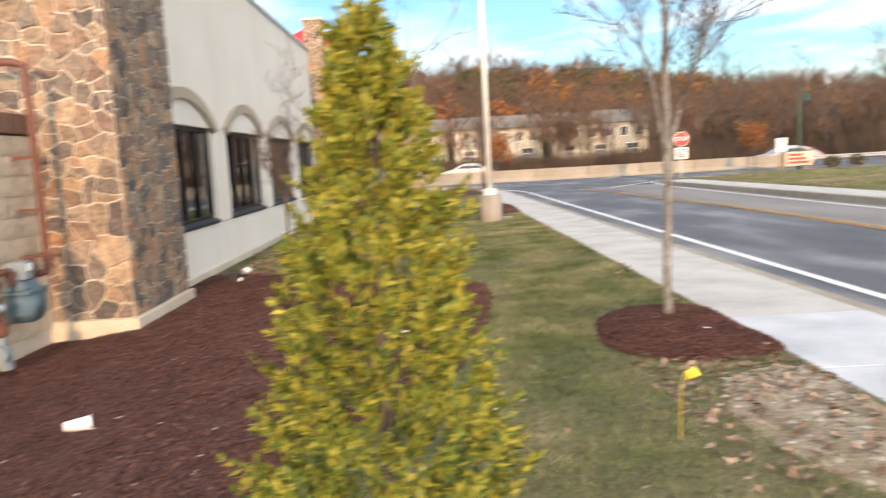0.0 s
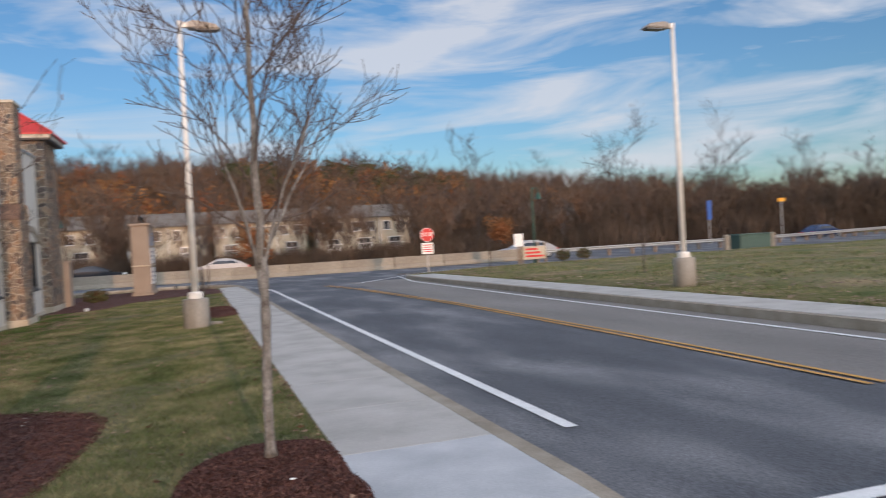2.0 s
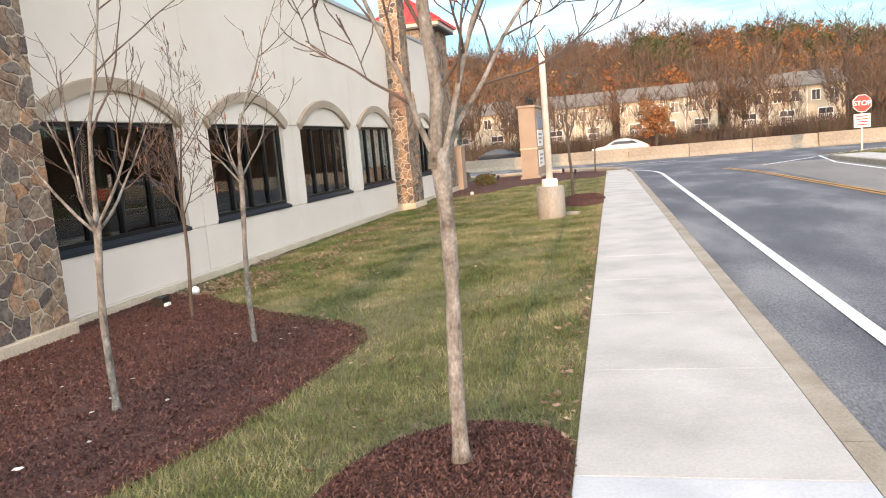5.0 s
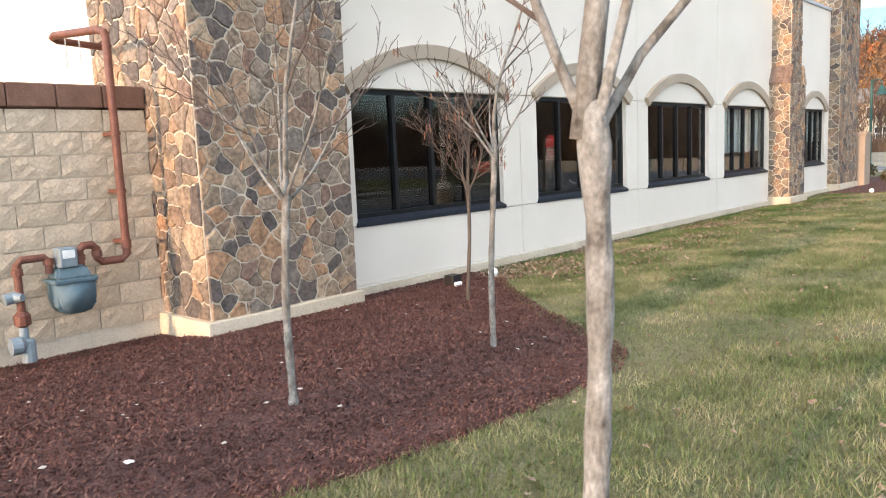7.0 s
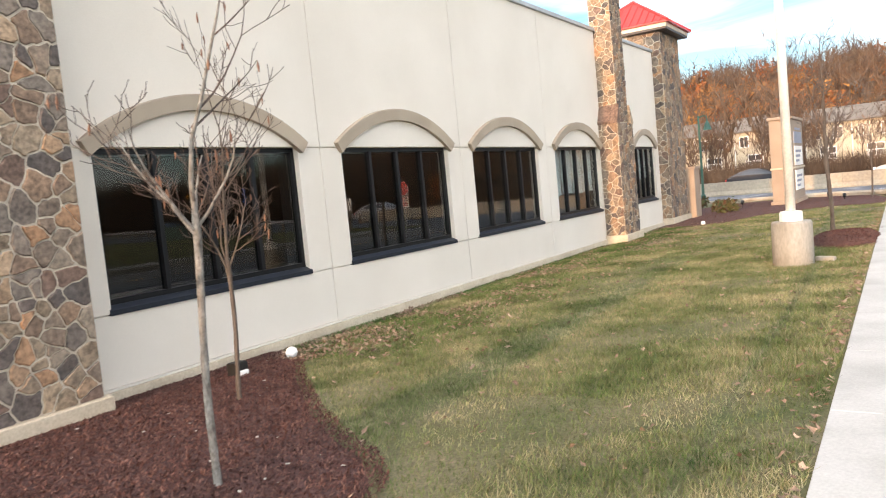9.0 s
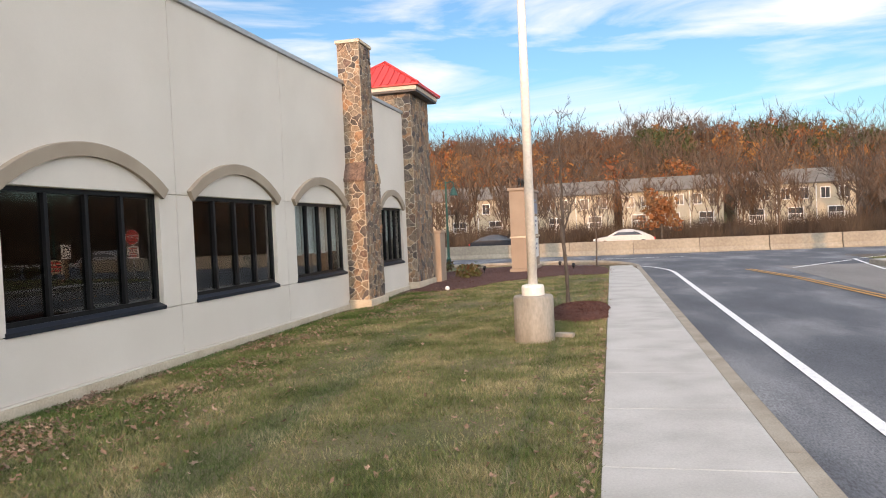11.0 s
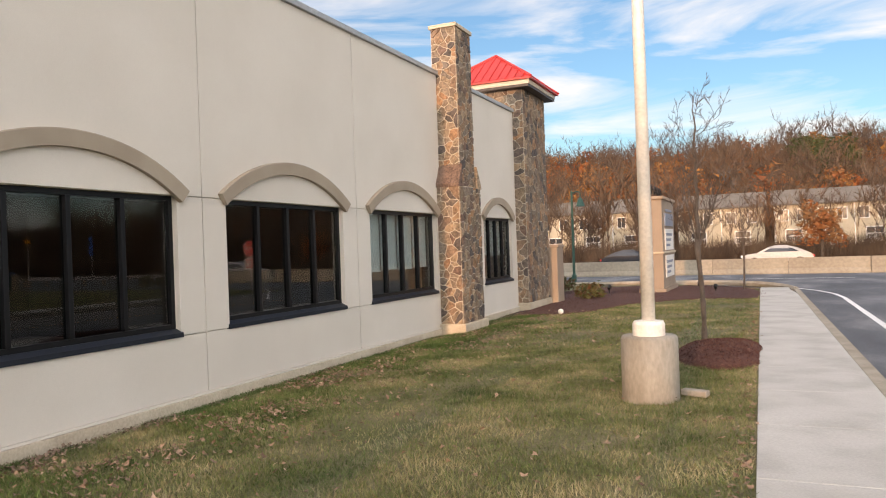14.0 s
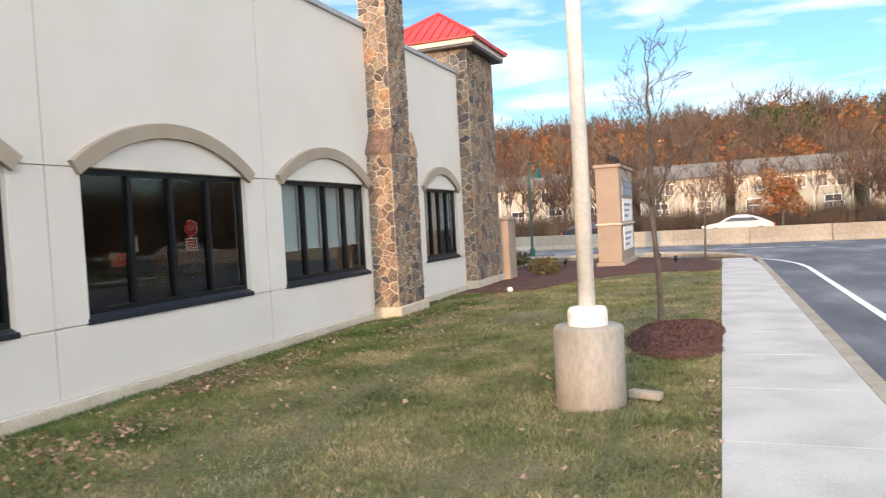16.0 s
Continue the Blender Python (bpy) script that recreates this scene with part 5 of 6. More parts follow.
def townhouse(x0, x1, y, units, gable=False):
    h = thing("townhouse", (x0 + x1) / 2, y, -0.4, "beige two-storey townhouse row with a grey shingle roof", "house", "townhouses beyond the road")
    w = (x1 - x0) / 2
    boxed("wall", (-w, w, 0, 9, 0, 5.7), M_SIDING, h)
    bm = bmesh.new()
    prof = [(-0.5, 5.6), (4.5, 7.5), (9.5, 5.6), (9.5, 5.45), (-0.5, 5.45)]
    a = [bm.verts.new((-w - 0.3, py, pz)) for py, pz in prof]
    b = [bm.verts.new((w + 0.3, py, pz)) for py, pz in prof]
    bm.faces.new(a)
    bm.faces.new(b[::-1])
    for k in range(5):
        bm.faces.new((a[k], b[k], b[(k + 1) % 5], a[(k + 1) % 5]))
    bmesh.ops.recalc_face_normals(bm, faces=bm.faces)
    part("roof", bm, M_SHINGLE, h, "grey shingle roof")
    step = 2 * w / units
    for i in range(units):
        cx = -w + step * (i + 0.5)
        boxed("downpipe", (cx - step / 2 + 0.05, cx - step / 2 + 0.15, -0.1, 0.0, 0, 5.5), M_SIGNWHITE, h)
        for dx, z0, ww, hh in ((-step * 0.25, 3.7, 0.45, 1.2), (step * 0.22, 3.7, 0.45, 1.2), (0.0, 1.3, 0.8, 1.3)):
            win = boxed("window", (cx + dx - ww - 0.1, cx + dx + ww + 0.1, -0.06, 0.02, z0 - 0.1, z0 + hh + 0.1), M_SIGNWHITE, h)
            boxed("pane", (cx + dx - ww, cx + dx - 0.03, -0.09, -0.05, z0, z0 + hh), M_PANEDARK, win)
            boxed("pane", (cx + dx + 0.03, cx + dx + ww, -0.09, -0.05, z0, z0 + hh), M_PANEDARK, win)
        bm = bmesh.new()
        for k in range(9):
            bx = cx - 0.9 + 0.225 * k
            box(bm, bx - 0.03, bx + 0.03, -1.2, -1.14, 0.9, 1.9)
        box(bm, cx - 1.0, cx + 1.0, -1.24, -1.1, 1.85, 1.95)
        box(bm, cx - 1.0, cx + 1.0, -1.24, 0.0, 0.8, 0.92)
        part("balcony", bm, M_SIGNWHITE, h, "white railed deck")
    return h


townhouse(-30, -10.5, 105, 4)
townhouse(-7.5, 2.4, 106, 2)
townhouse(3.4, 15.6, 105, 3)
townhouse(17.0, 30.2, 104, 3)
townhouse(-52, -33, 107, 4)


def hill_house(x, y, s):
    h = thing("hill_house", x, y, hill_z(x, y) + 2.0, "distant tan house on the wooded ridge", "house", "houses on the ridge")
    boxed("wall", (-5 * s, 5 * s, 0, 7 * s, -3, 5 * s), M_SIDING, h)
    bm = bmesh.new()
    prof = [(-0.5, 5 * s), (3.5 * s, 7.6 * s), (7.5 * s, 5 * s)]
    a = [bm.verts.new((-5.4 * s, py, pz)) for py, pz in prof]
    b = [bm.verts.new((5.4 * s, py, pz)) for py, pz in prof]
    bm.faces.new(a)
    bm.faces.new(b[::-1])
    for k in range(3):
        bm.faces.new((a[k], b[k], b[(k + 1) % 3], a[(k + 1) % 3]))
    bmesh.ops.recalc_face_normals(bm, faces=bm.faces)
    part("roof", bm, M_SHINGLE, h)
    for k in (-3, 0, 3):
        for z in (1.0, 3.2):
            boxed("window", ((k - 0.5) * s, (k + 0.5) * s, -0.08, 0.0, z * s, (z + 1.2) * s), M_PANEDARK, h)


for x, y, s in ((130, 215, 1.0), (142, 220, 0.9), (152, 212, 1.0), (163, 222, 0.9), (172, 214, 1.0), (-22, 226, 0.9), (2, 226, 0.8)):
    hill_house(x, y, s)

# ---- barrier and guard rail ----
bar = thing("road_barrier", 0, 51.3, -0.45, "long tan concrete road barrier in cast sections", "barrier")
sec = bmesh.new()
prof = [(-0.24, 0), (0.24, 0), (0.24, 0.1), (0.13, 0.3), (0.09, 0.82), (-0.09, 0.82), (-0.13, 0.3), (-0.24, 0.1)]
a = [sec.verts.new((0.01, py, pz)) for py, pz in prof]
b = [sec.verts.new((3.59, py, pz)) for py, pz in prof]
sec.faces.new(a[::-1])
sec.faces.new(b)
for k in range(8):
    sec.faces.new((a[k], a[(k + 1) % 8], b[(k + 1) % 8], b[k]))
first = part("section", sec, M_BARRIER, bar)
first.location = (-61.2, 0.6, 0)
for i in range(1, 24):
    o = first.copy()
    scene.collection.objects.link(o)
    x = -61.2 + 3.6 * i
    o.location = (x, 0.6 - 0.9 * smooth01((x + 10) / 35), 0.05 * smooth01((x - 5) / 15))


def guard_rail(x0, y0, x1, y1, z, n):
    g = thing("guard_rail", 0, 0, 0, "galvanised steel guard rail on wooden posts", "guard rail", "guard rails")
    a, b = Vector((x0, y0, z)), Vector((x1, y1, z))
    d = (b - a).normalized()
    nrm = Vector((d.y, -d.x, 0))
    bm = bmesh.new()
    prof = [(0.0, 0.55), (0.05, 0.60), (0.0, 0.66), (0.0, 0.70), (0.05, 0.76), (0.0, 0.82)]
    for (o0, h0), (o1, h1) in zip(prof, prof[1:]):
        q = [a + nrm * o0 + Vector((0, 0, h0)), b + nrm * o0 + Vector((0, 0, h0)), b + nrm * o1 + Vector((0, 0, h1)), a + nrm * o1 + Vector((0, 0, h1))]
        bm.faces.new([bm.verts.new(p) for p in q])
    part("rail", bm, M_GALV, g)
    for i in range(n):
        p = a.lerp(b, i / (n - 1)) - nrm * 0.14
        boxed("post", (p.x - 0.09, p.x + 0.09, p.y - 0.09, p.y + 0.09, z - 0.5, z + 0.80), M_WOODPOST, g)


guard_rail(24.5, 49.6, 42.5, 49.8, -0.50, 10)
guard_rail(44, 50.5, 72, 60, -0.55, 14)

# ---- lamps, signs, meters and the rest ----


def lamp(x, y, z, turn, label):
    t = thing("street_lamp", x, y, z, label, "street lamp", "car park lamps", rz=turn)
    part("concrete_base", lathe(bmesh.new(), [(0.275, -0.3), (0.272, 0.66), (0.255, 0.69), (0.0, 0.695)], 28), M_CONCBASE, t, "stained round concrete base", True)
    part("base_cover", lathe(bmesh.new(), [(0.155, 0.69), (0.155, 0.80), (0.14, 0.83), (0.07, 0.84)], 24), M_POLE, t, "white base cover")
    part("pole", lathe(bmesh.new(), [(0.066, 0.83), (0.05, 6.62), (0.0, 6.63)], 18), M_POLE, t, "white tapered pole", True)
    boxed("arm", (-0.05, 0.22, -0.035, 0.035, 6.48, 6.60), M_POLE, t)
    bm = bmesh.new()
    prof = [(0.16, 6.46), (0.16, 6.58), (0.30, 6.62), (0.72, 6.56), (0.84, 6.47), (0.84, 6.45)]
    a = [bm.verts.new((px, -0.15, pz)) for px, pz in prof]
    b = [bm.verts.new((px, 0.15, pz)) for px, pz in prof]
    bm.faces.new(a)
    bm.faces.new(b[::-1])
    for k in range(6):
        bm.faces.new((a[k], b[k], b[(k + 1) % 6], a[(k + 1) % 6]))
    bmesh.ops.recalc_face_normals(bm, faces=bm.faces)
    bmesh.ops.bevel(bm, geom=list(bm.edges), offset=0.018, segments=2, affect="EDGES")
    head = part("lamp_head", bm, M_LAMPHEAD, t, "bronze shoebox lamp head")
    boxed("lens", (0.34, 0.78, -0.11, 0.11, 6.425, 6.452), M_LENS, head)
    return t


lamp(1.63, 18.05, -0.17, 0, "tall white lamp on a stained concrete base in the lawn")
lamp(13.42, 17.3, 0.0, 180, "tall white car park lamp on a concrete base across the road")
rk = thing("concrete_scrap", 2.02, 18.18, -0.06, "broken piece of pale concrete lying in the grass", "rubble", rz=-20)
bm = box(bmesh.new(), -0.12, 0.14, -0.05, 0.05, -0.02, 0.045, 0.015)
part("piece", bm, M_CONCBASE, rk)


def text_mesh(name, body, size, mat, parent, loc, rot, depth=0.004):
    c = bpy.data.curves.new(name, "FONT")
    c.body, c.size, c.align_x, c.align_y, c.extrude = body, size, "CENTER", "CENTER", depth
    tmp = bpy.data.objects.new(name, c)
    me = bpy.data.meshes.new_from_object(tmp)
    bpy.data.objects.remove(tmp)
    me.materials.clear()
    me.materials.append(mat)
    ob = new(name, me)
    ob.parent = parent
    ob.matrix_local = pose(*loc, *rot)
    return ob


def stop_sign():
    t = thing("stop_sign", 13.5, 40.0, -0.42, "red octagonal stop sign with a white plate on a steel post", "stop sign")
    boxed("post", (-0.03, 0.03, 0.03, 0.08, -0.2, 2.5), M_GALV, t)
    r = 0.40
    for nm, rr, y0, y1, m in (("rim", r, 0.0, 0.02, M_SIGNWHITE), ("face", r * 0.94, -0.012, -0.002, M_REDSIGN)):
        bm = bmesh.new()
        a = [bm.verts.new((rr * math.cos(radians(22.5 + 45 * k)), y0, 2.19 + rr * math.sin(radians(22.5 + 45 * k)))) for k in range(8)]
        b = [bm.verts.new((v.co.x, y1, v.co.z)) for v in a]
        bm.faces.new(a)
        bm.faces.new(b[::-1])
        for k in range(8):
            bm.faces.new((a[k], b[k], b[(k + 1) % 8], a[(k + 1) % 8]))
        part(nm, bm, m, t)
    text_mesh("lettering", "STOP", 0.30, M_SIGNWHITE, t, (0, -0.016, 2.19), (90, 0, 0))
    plate = boxed("plate", (-0.33, 0.33, 0.0, 0.02, 1.14, 1.74), M_SIGNWHITE, t, "white plate with unreadable lines")
    for k in range(4):
        boxed("text_line", (-0.24, 0.24, -0.006, -0.001, 1.24 + 0.12 * k, 1.29 + 0.12 * k), M_REDSIGN, plate)


stop_sign()


def monument():
    t = thing("monument_sign", -0.65, 34.45, -0.28, "tan stucco monument sign with poster panels and iron scrolls", "sign")
    boxed("base", (-0.40, 0.44, -0.05, 3.15, -0.2, 0.22), M_MONUMENT, t, "", 0.02)
    boxed("body", (-0.33, 0.36, 0.0, 3.1, 0.22, 3.02), M_MONUMENT, t, "", 0.015)
    boxed("band", (-0.36, 0.40, -0.04, 3.14, 1.32, 1.38), M_FOOT, t, "pale band", 0.01)
    boxed("cap", (-0.38, 0.42, -0.06, 3.16, 3.02, 3.12), M_MONUMENT, t, "", 0.02)
    for k, (z0, z1, m) in enumerate(((0.55, 1.25, M_SIGNWHITE), (1.42, 2.1, M_SIGNWHITE), (2.2, 2.6, M_SIGNGREY))):
        pn = boxed("poster_panel", (0.362, 0.385, 0.5, 2.6, z0, z1), m, t, "pale printed panel")
        for j in range(3):
            boxed("text_line", (0.386, 0.392, 0.7, 1.6 + 0.3 * j, z0 + 0.12 + 0.17 * j, z0 + 0.2 + 0.17 * j), M_SIGNGREY, pn)
    for k in range(4):
        bm = bmesh.new()
        pts = []
        for i in range(26):
            a = 0.28 * i
            r = 0.28 - 0.009 * i
            pts.append((0.02 * math.sin(k), 0.45 + 0.7 * k + r * math.cos(a), 3.32 + r * math.sin(a) * 0.75))
        tube(bm, pts, 0.022, 5)
        part("scroll", bm, M_IRON, t, "black iron scroll")


monument()


def green_lamp(x, y, z, h, label):
    t = thing("green_lamp_post", x, y, z, label, "street lamp")
    part("pole", lathe(bmesh.new(), [(0.12, -0.1), (0.12, 0.3), (0.07, 0.4), (0.05, h), (0, h + 0.02)], 12), M_GREENPOST, t)
    part("bracket", tube(bmesh.new(), [(0, 0, h - 0.1), (0.3, 0, h), (0.42, 0, h - 0.1), (0.42, 0, h - 0.3)], 0.03, 6), M_GREENPOST, t)
    part("lantern", lathe(bmesh.new(), [(0.04, h - 0.3), (0.12, h - 0.42), (0.22, h - 0.75), (0.10, h - 0.76)], 12, (0.42, 0)), M_GREENPOST, t, "green bell-shaped lantern")


green_lamp(-6.0, 46.2, -0.4, 4.4, "dark green decorative lamp post with a bell lantern")
green_lamp(22.0, 44.5, -0.45, 4.9, "dark green decorative lamp post by the far corner")
nb = thing("notice_board", 21.7, 44.0, -0.35, "faded wooden real-estate board on posts", "sign board")
boxed("board", (-0.75, 0.8, -0.03, 0.03, 0.25, 1.05), M_SIDING, nb)
for k in range(3):
    boxed("text_line", (-0.6, 0.65 - 0.2 * k, -0.045, -0.031, 0.38 + 0.22 * k, 0.50 + 0.22 * k), M_REDSIGN, nb)
for dx in (-0.8, 0.82, 0.3):
    boxed("post", (dx - 0.05, dx + 0.05, 0.04, 0.14, -0.2, 1.3), M_WOODPOST, nb)
sc = thing("white_marker_board", 20.6, 43.8, -0.35, "small white board on a post", "sign board")
boxed("board", (-0.3, 0.3, -0.03, 0.03, 1.1, 1.9), M_SIGNWHITE, sc)
boxed("post", (-0.05, 0.05, 0.03, 0.12, -0.2, 1.8), M_WOODPOST, sc)
bx = thing("utility_box", 39.2, 45.0, -0.38, "dark green ground utility cabinet between concrete posts", "utility box")
part("body", box(bmesh.new(), -1.35, 1.35, -0.6, 0.6, -0.1, 0.95, 0.05), M_GREENBOX, bx)
part("lid", box(bmesh.new(), -1.4, 1.4, -0.65, 0.65, 0.95, 1.03, 0.02), M_GREENBOX, bx)
for dx in (-2.2, 1.75):
    bo = thing("bollard", 39.2 + dx, 44.8, -0.38, "pale concrete bollard beside the utility cabinet", "bollard", "bollards")
    part("post", lathe(bmesh.new(), [(0.22, -0.1), (0.22, 0.95), (0.15, 1.05), (0, 1.06)], 12), M_BARRIER, bo)
for nm, x, y, z0, z1, w, m, lab in (("blue_road_sign", 47.5, 60, 1.9, 3.7, 0.2, M_SIGNBLUE, "tall narrow blue roadside sign on a post"), ("yellow_road_sign", 56.0, 60, 3.3, 3.65, 0.42, M_SIGNYELLOW, "small yellow roadside sign on a post")):
    g = thing(nm, x, y, -0.6, lab, "road sign")
    boxed("panel", (-w, w, -0.03, 0.03, z0 + 0.6, z1 + 0.6), m, g)
    boxed("post", (-0.05, 0.05, 0.04, 0.12, -0.1, z1 + 0.4), M_GALV, g)


def shrub(x, y, z, r, h, seed, label):
    t = thing("shrub", x, y, z, label, "shrub", "low shrubs")
    rng = np.random.default_rng(seed)
    v, f = [], []
    for i in range(420):
        u = rng.normal(0, 1, 3)
        u /= np.linalg.norm(u)
        k = rng.random() ** 0.4
        c = np.array([r * k * u[0], r * k * u[1], h * (0.5 + 0.5 * k * u[2])])
        q = rng.normal(0, 0.045 + 0.02 * r, (3, 3))
        b = len(v)
        v += [tuple(c + p) for p in q]
        f.append((b, b + 1, b + 2))
    mesh_part("leaves", v, f, M_HEDGE, t)
    bm = bmesh.new()
    for k in range(7):
        a = k * 0.9
        tube(bm, [(0, 0, -0.05), (0.6 * r * math.cos(a), 0.6 * r * math.sin(a), h * 0.85)], [0.012, 0.004], 4)
    part("stems", bm, M_TWIG, t)


shrub(-2.2, 32.6, -0.22, 0.45, 0.5, 1, "low bare-stemmed shrub in the sign bed")
shrub(-4.2, 36.5, -0.25, 0.6, 0.5, 2, "low shrub in the sign bed")
shrub(24.5, 45.5, -0.4, 0.5, 0.8, 3, "small brown shrub near the board")
shrub(26.2, 45.8, -0.4, 0.5, 0.8, 4, "small brown shrub near the board")


def spotlight(x, y, z, label):
    t = thing("ground_spotlight", x, y, z, label, "spotlight", "ground spotlights")
    part("stake", tube(bmesh.new(), [(0, 0, -0.05), (0, 0, 0.10)], 0.012, 6), M_IRON, t)
    part("housing", tube(bmesh.new(), [(0, -0.06, 0.10), (0, 0.03, 0.14), (0, 0.08, 0.16)], [0.045, 0.06, 0.065], 12), M_IRON, t)


spotlight(1.2, 34.6, -0.14, "small black ground spotlight in the sign bed")
spotlight(0.6, 36.2, -0.14, "small black ground spotlight in the sign bed")
spotlight(-2.0, 34.5, -0.14, "small black ground spotlight in the sign bed")


# low ground light fixture, modelled unlit
def wall_light(x, y, z):
    t = thing("downspout_cap", x, y, z, "low dark ground light with a white cap near the wall", "ground light")
    part("body", box(bmesh.new(), -0.07, 0.07, -0.08, 0.08, 0.0, 0.13, 0.012), M_IRON, t)
    part("cap", box(bmesh.new(), -0.02, 0.10, -0.06, 0.06, -0.005, 0.05, 0.012), M_WHITE, t)


wall_light(-2.69, 11.53, -0.22)
gl = thing("white_globe", -2.71, 12.32, -0.24, "white plastic globe lying at the edge of the mulch", "globe")
part("globe", lathe(bmesh.new(), [(0.02, 0.0), (0.05, 0.015), (0.068, 0.055), (0.055, 0.10), (0.02, 0.12)], 14), M_WHITE, gl, smooth=True)
gl2 = copy_thing(gl, pose(-1.91, 28.08, -0.24))
gl2["label"] = "white plastic globe lying by the sign bed"


def scrap(x, y, z, s, label, seed):
    t = thing("litter_scrap", x, y, z, label, "litter", "white scraps")
    rng = random.Random(seed)
    v = [(s * (i - 1.5) * 0.6, s * (j - 1) * 0.6, s * 0.35 * rng.random()) for j in range(3) for i in range(4)]
    f = [(j * 4 + i, j * 4 + i + 1, j * 4 + i + 5, j * 4 + i + 4) for j in range(2) for i in range(3)]
    ob = mesh_part("paper", v, f, M_WHITE, t)
    md = ob.modifiers.new("thick", "SOLIDIFY")
    md.thickness = 0.003


cup = thing("paper_cup", -1.62, 4.47, 0.125, "crumpled white paper cup lying on the mulch", "litter", rz=25)
bm = lathe(bmesh.new(), [(0.0, -0.05), (0.028, -0.05), (0.034, -0.01), (0.041, 0.04), (0.044, 0.052), (0.038, 0.05), (0.026, -0.04)], 16)
for v in bm.verts:
    v.co = Vector((v.co.z * 1.3, v.co.y * 1.25, v.co.x * 0.85 + 0.01 * noise.noise(v.co * 30)))
part("paper", bm, M_WHITE, cup, smooth=True)
scrap(0.61, 4.55, 0.05, 0.028, "torn white paper scrap in the grass", 2)
scrap(0.05, 6.35, 0.09, 0.025, "small white scrap on the mulch", 3)
scrap(0.42, 5.75, 0.10, 0.02, "small white scrap on the mulch", 4)
scrap(2.28, 5.9, 0.10, 0.02, "small white scrap in the mulch ring", 5)

fl = thing("utility_flag", 1.50, 4.15, 0.03, "small yellow utility marker flag on a wire", "marker flag")
part("wire", tube(bmesh.new(), [(0, 0, -0.05), (0.005, 0, 0.22), (0.03, 0, 0.30)], 0.0025, 5), M_FLAG, fl)
mesh = mesh_part("flag", [(0.03, 0, 0.30), (0.08, 0.02, 0.32), (0.10, -0.01, 0.28), (0.04, 0.01, 0.255)], [(0, 1, 2, 3)], M_FLAG, fl)
md = mesh.modifiers.new("thick", "SOLIDIFY")
md.thickness = 0.002


def gas_meter():
    t = thing("gas_meter", -3.60, 7.50, -0.14, "grey gas meter with rust-red pipes on the block wall", "gas meter")
    bm = bmesh.new()
    prof = [(-0.165, 0.41), (-0.165, 0.22), (-0.145, 0.16), (-0.09, 0.115), (0.09, 0.115), (0.145, 0.16), (0.165, 0.22), (0.165, 0.41)]
    a = [bm.verts.new((0.17 - 0.02 * (z < 0.15), y + 0.03, z + 0.14)) for y, z in prof]
    b = [bm.verts.new((-0.08, y + 0.03, z + 0.14)) for y, z in prof]
    bm.faces.new(a)
    bm.faces.new(b[::-1])
    for k in range(8):
        bm.faces.new((a[k], b[k], b[(k + 1) % 8], a[(k + 1) % 8]))
    bmesh.ops.recalc_face_normals(bm, faces=bm.faces)
    bmesh.ops.bevel(bm, geom=list(bm.edges), offset=0.022, segments=3, affect="EDGES")
    body = part("meter_body", bm, M_METER, t, "grey cast meter bowl with a rounded bottom", True)
    boxed("flange", (-0.09, 0.185, -0.15, 0.21, 0.53, 0.562), M_METER, body, "bolted flange", 0.006)
    for k in range(7):
        y = -0.125 + 0.052 * k
        part("bolt", tube(bmesh.new(), [(0.165, y, 0.518), (0.165, y, 0.572)], 0.009, 6), M_METER, body)
    bm = bmesh.new()
    lo = [bm.verts.new((x, y, 0.56)) for x, y in ((-0.07, -0.12), (0.16, -0.12), (0.16, 0.18), (-0.07, 0.18))]
    hi = [bm.verts.new((x, y, 0.665)) for x, y in ((-0.04, -0.09), (0.10, -0.09), (0.10, 0.15), (-0.04, 0.15))]
    bm.faces.new(hi)
    bm.faces.new(lo[::-1])
    for k in range(4):
        bm.faces.new((lo[k], lo[(k + 1) % 4], hi[(k + 1) % 4], hi[k]))
    bmesh.ops.bevel(bm, geom=list(bm.edges), offset=0.02, segments=2, affect="EDGES")
    part("upper_case", bm, M_METER, body, "sloped upper meter case")
    idx = part("index_box", box(bmesh.new(), -0.02, 0.14, -0.075, 0.075, 0.66, 0.83, 0.015), M_METERPIPE, t, "grey index housing")
    boxed("dial", (0.141, 0.146, -0.05, 0.05, 0.74, 0.81), M_WHITE, idx)
    # inlet side
    part("pipe", tube(bmesh.new(), [(0.03, -0.13, 0.62), (0.03, -0.13, 0.72), (0.03, -0.16, 0.76), (0.03, -0.34, 0.76), (0.03, -0.38, 0.72), (0.03, -0.38, 0.16)], 0.032, 10), M_PIPE, t, "rust-red painted inlet pipe")
    part("valve", lathe(bmesh.new(), [(0.03, 0.2), (0.065, 0.22), (0.065, 0.30), (0.04, 0.33)], 10, (0.03, -0.38)), M_PIPE, t)
    part("regulator", tube(bmesh.new(), [(0.03, -0.50, 0.45), (0.03, -0.42, 0.46), (0.10, -0.38, 0.46)], [0.05, 0.05, 0.03], 12), M_METERPIPE, t, "pale grey regulator")
    part("riser", tube(bmesh.new(), [(0.03, -0.38, 0.20), (0.03, -0.38, -0.1)], 0.036, 12), M_METERPIPE, t, "blue-grey riser")
    part("sleeve", lathe(bmesh.new(), [(0.06, -0.1), (0.06, 0.08), (0.04, 0.10)], 12, (0.03, -0.36)), M_METERPIPE, t)
    part("valve", tube(bmesh.new(), [(0.06, -0.50, 0.06), (0.06, -0.43, 0.06), (0.05, -0.38, 0.06)], [0.075, 0.075, 0.03], 14), M_METERPIPE, t, "round grey ground valve")
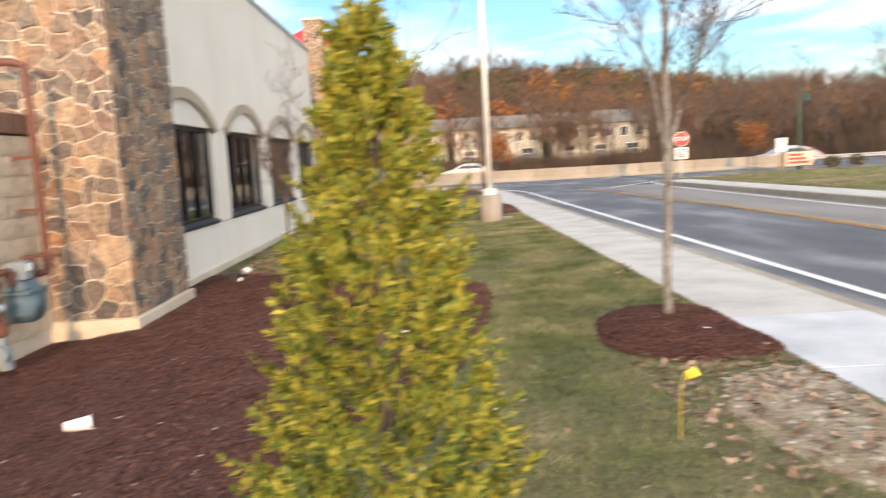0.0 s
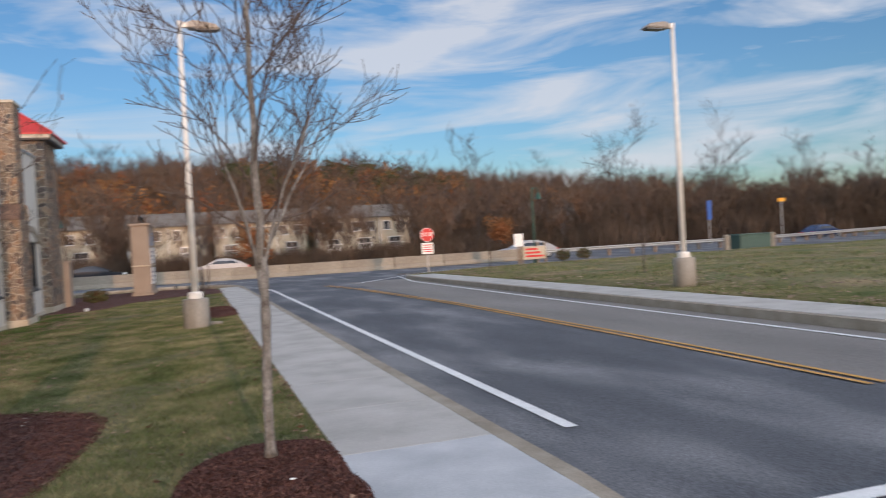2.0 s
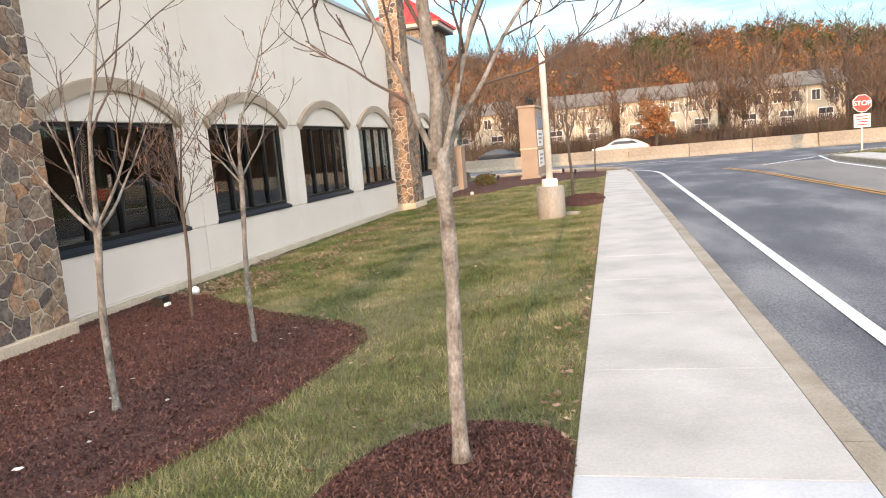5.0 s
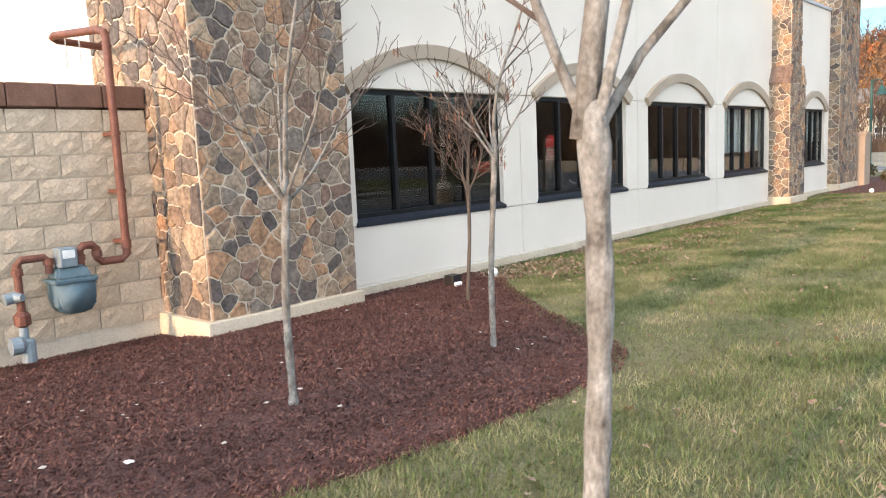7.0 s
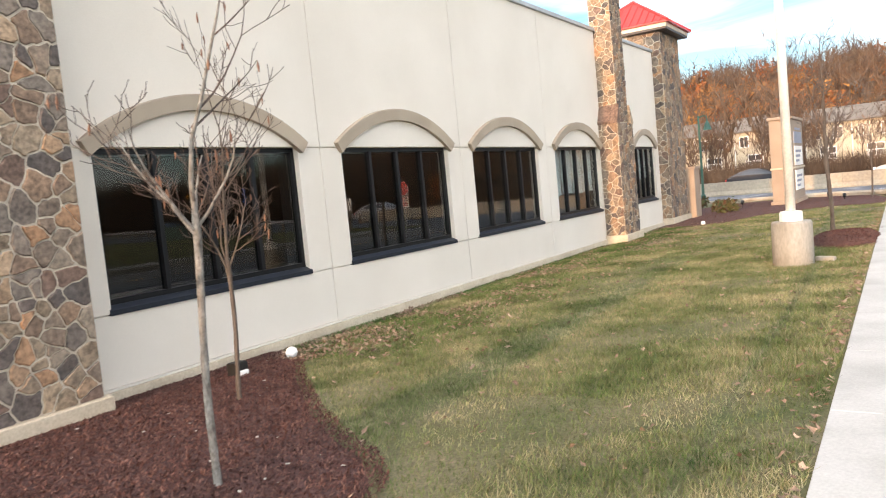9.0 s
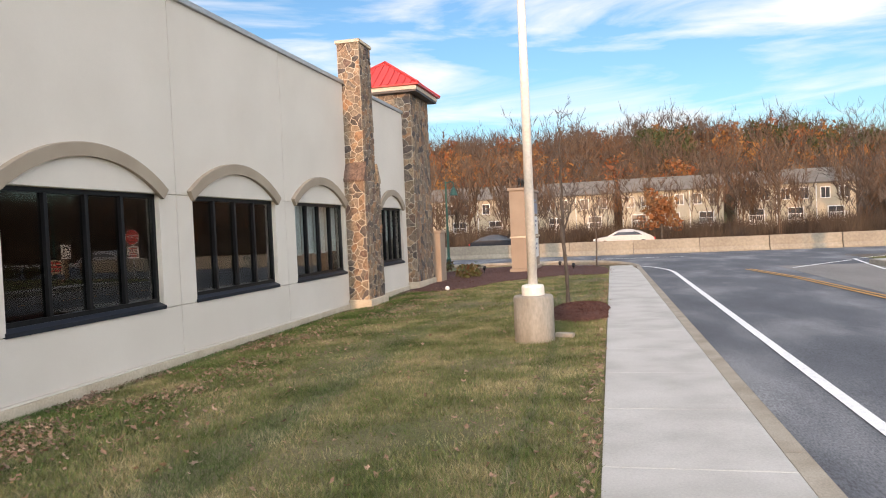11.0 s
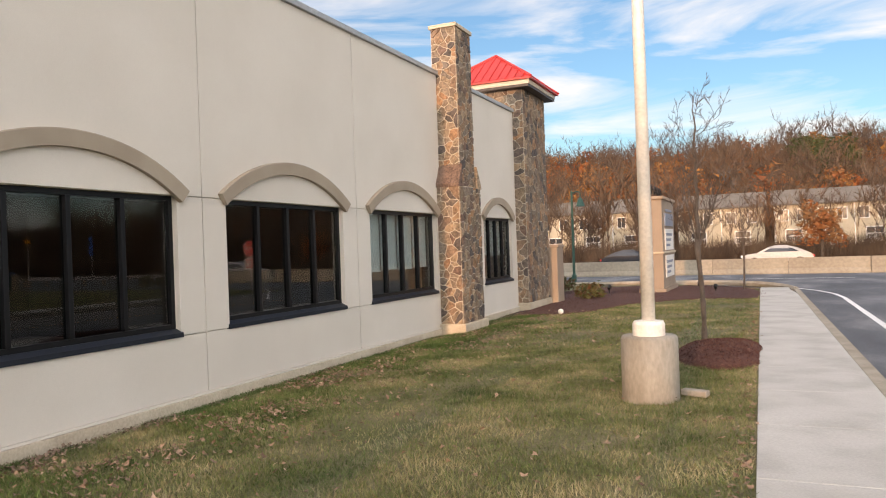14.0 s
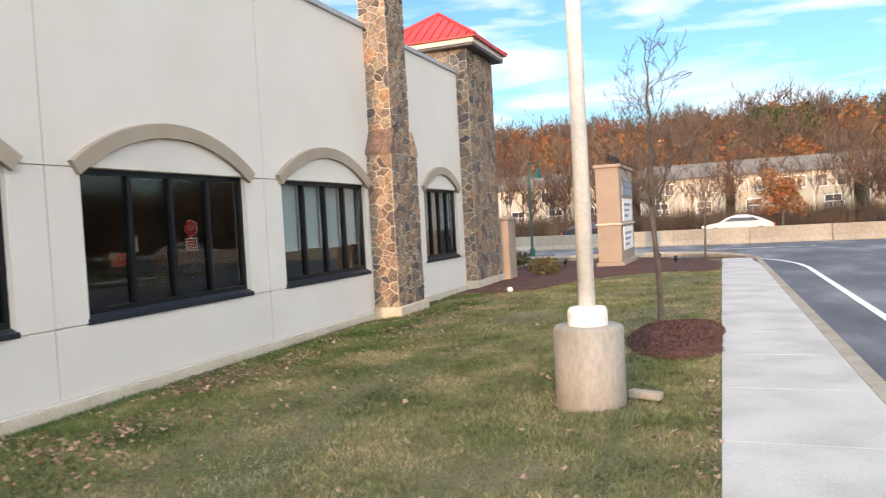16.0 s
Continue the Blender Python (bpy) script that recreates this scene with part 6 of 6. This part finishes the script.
    # outlet side and long riser over the wall
    part("pipe", tube(bmesh.new(), [(0.03, 0.13, 0.62), (0.03, 0.13, 0.78), (0.03, 0.17, 0.82), (0.03, 0.24, 0.82), (0.03, 0.28, 0.78), (0.03, 0.28, 0.70), (0.03, 0.32, 0.66), (0.03, 0.50, 0.66), (0.03, 0.55, 0.70), (0.03, 0.55, 2.62), (0.02, 0.54, 2.68), (-0.05, 0.52, 2.71), (-0.62, 0.36, 2.72)], 0.036, 12), M_PIPE, t, "rust-red painted outlet pipe rising over the wall")
    part("hanger_rod", tube(bmesh.new(), [(-0.30, 0.45, 2.68), (-0.30, 0.45, 2.42)], 0.006, 5), M_GALV, t)
    part("hanger_rod", tube(bmesh.new(), [(-0.48, 0.40, 2.68), (-0.48, 0.40, 2.42)], 0.006, 5), M_GALV, t)
    part("pipe", tube(bmesh.new(), [(-0.60, 0.365, 2.72), (-0.66, 0.36, 2.71), (-0.69, 0.41, 2.69), (-0.86, 1.02, 2.68)], 0.034, 10), M_PIPE, t)
    for z in (0.80, 1.26, 1.78):
        boxed("bracket", (-0.22, 0.03, 0.535, 0.60, z, z + 0.03), M_PIPE, t)
        part("clamp", lathe(bmesh.new(), [(0.045, z), (0.045, z + 0.035)], 12, (0.03, 0.55)), M_PIPE, t)
    for y, z in ((-0.13, 0.72), (-0.38, 0.66), (0.13, 0.72), (0.28, 0.74), (0.55, 0.78)):
        part("coupling", lathe(bmesh.new(), [(0.034, z - 0.03), (0.045, z - 0.025), (0.045, z + 0.025), (0.034, z + 0.03)], 10, (0.03, y)), M_PIPE, t)


gas_meter()


def car(x, y, z, turn, paint, label):
    t = thing("car", x, y, z, label, "car", "cars on the road", rz=turn)
    prof = [(-2.2, 0.35), (-2.25, 0.7), (-2.0, 0.92), (-1.2, 0.98), (0.9, 0.95), (1.9, 0.82), (2.25, 0.62), (2.2, 0.35)]
    bm = bmesh.new()
    a = [bm.verts.new((px, -0.88, pz)) for px, pz in prof]
    b = [bm.verts.new((px, 0.88, pz)) for px, pz in prof]
    bm.faces.new(a)
    bm.faces.new(b[::-1])
    for k in range(8):
        bm.faces.new((a[k], b[k], b[(k + 1) % 8], a[(k + 1) % 8]))
    bmesh.ops.recalc_face_normals(bm, faces=bm.faces)
    bmesh.ops.bevel(bm, geom=list(bm.edges), offset=0.07, segments=2, affect="EDGES")
    part("body", bm, paint, t)
    cabin = [(-1.95, 0.93), (-1.3, 1.24), (-0.6, 1.42), (0.1, 1.42), (0.6, 1.26), (1.2, 0.93)]
    glass = [(-1.35, 0.99), (-0.98, 1.20), (-0.5, 1.33), (0.05, 1.33), (0.45, 1.21), (0.85, 0.99)]
    for nm, m, prof, w in (("roof", paint, cabin, 0.74), ("side_window", M_PANEDARK, glass, 0.755)):
        bm = bmesh.new()
        n = len(prof)
        a = [bm.verts.new((px, -w + (0.12 if pz > 1.3 else 0.05 if pz > 1.1 else 0), pz)) for px, pz in prof]
        b = [bm.verts.new((px, w - (0.12 if pz > 1.3 else 0.05 if pz > 1.1 else 0), pz)) for px, pz in prof]
        bm.faces.new(a)
        bm.faces.new(b[::-1])
        for k in range(n):
            bm.faces.new((a[k], b[k], b[(k + 1) % n], a[(k + 1) % n]))
        bmesh.ops.recalc_face_normals(bm, faces=bm.faces)
        part(nm, bm, m, t)
    for wx in (-1.4, 1.4):
        for wy in (-0.85, 0.85):
            wh = part("wheel", tube(bmesh.new(), [(wx, wy - 0.1, 0.32), (wx, wy + 0.1, 0.32)], 0.32, 18), M_TYRE, t)
            part("rim", tube(bmesh.new(), [(wx, wy - 0.11, 0.32), (wx, wy + 0.11, 0.32)], 0.2, 12), M_GALV, wh)
    for sx, m in ((2.2, M_WHITE), (-2.22, M_REDSIGN)):
        for sy in (-0.65, 0.65):
            boxed("headlight" if sx > 0 else "tail_light", (sx - 0.06, sx + 0.06, sy - 0.16, sy + 0.16, 0.62, 0.76), m, t)


car(-6.5, 66.4, -0.55, 0, M_CARDARK, "dark sedan on the street behind the barrier")
car(3.2, 66.0, -0.55, 180, M_CARWHITE, "silver sedan on the street behind the barrier")
car(26.0, 54.5, -0.42, 180, M_CARWHITE, "white car behind the guard rail")
car(62.3, 61.5, -0.62, 8, M_CARBLUE, "dark blue car on the far road")
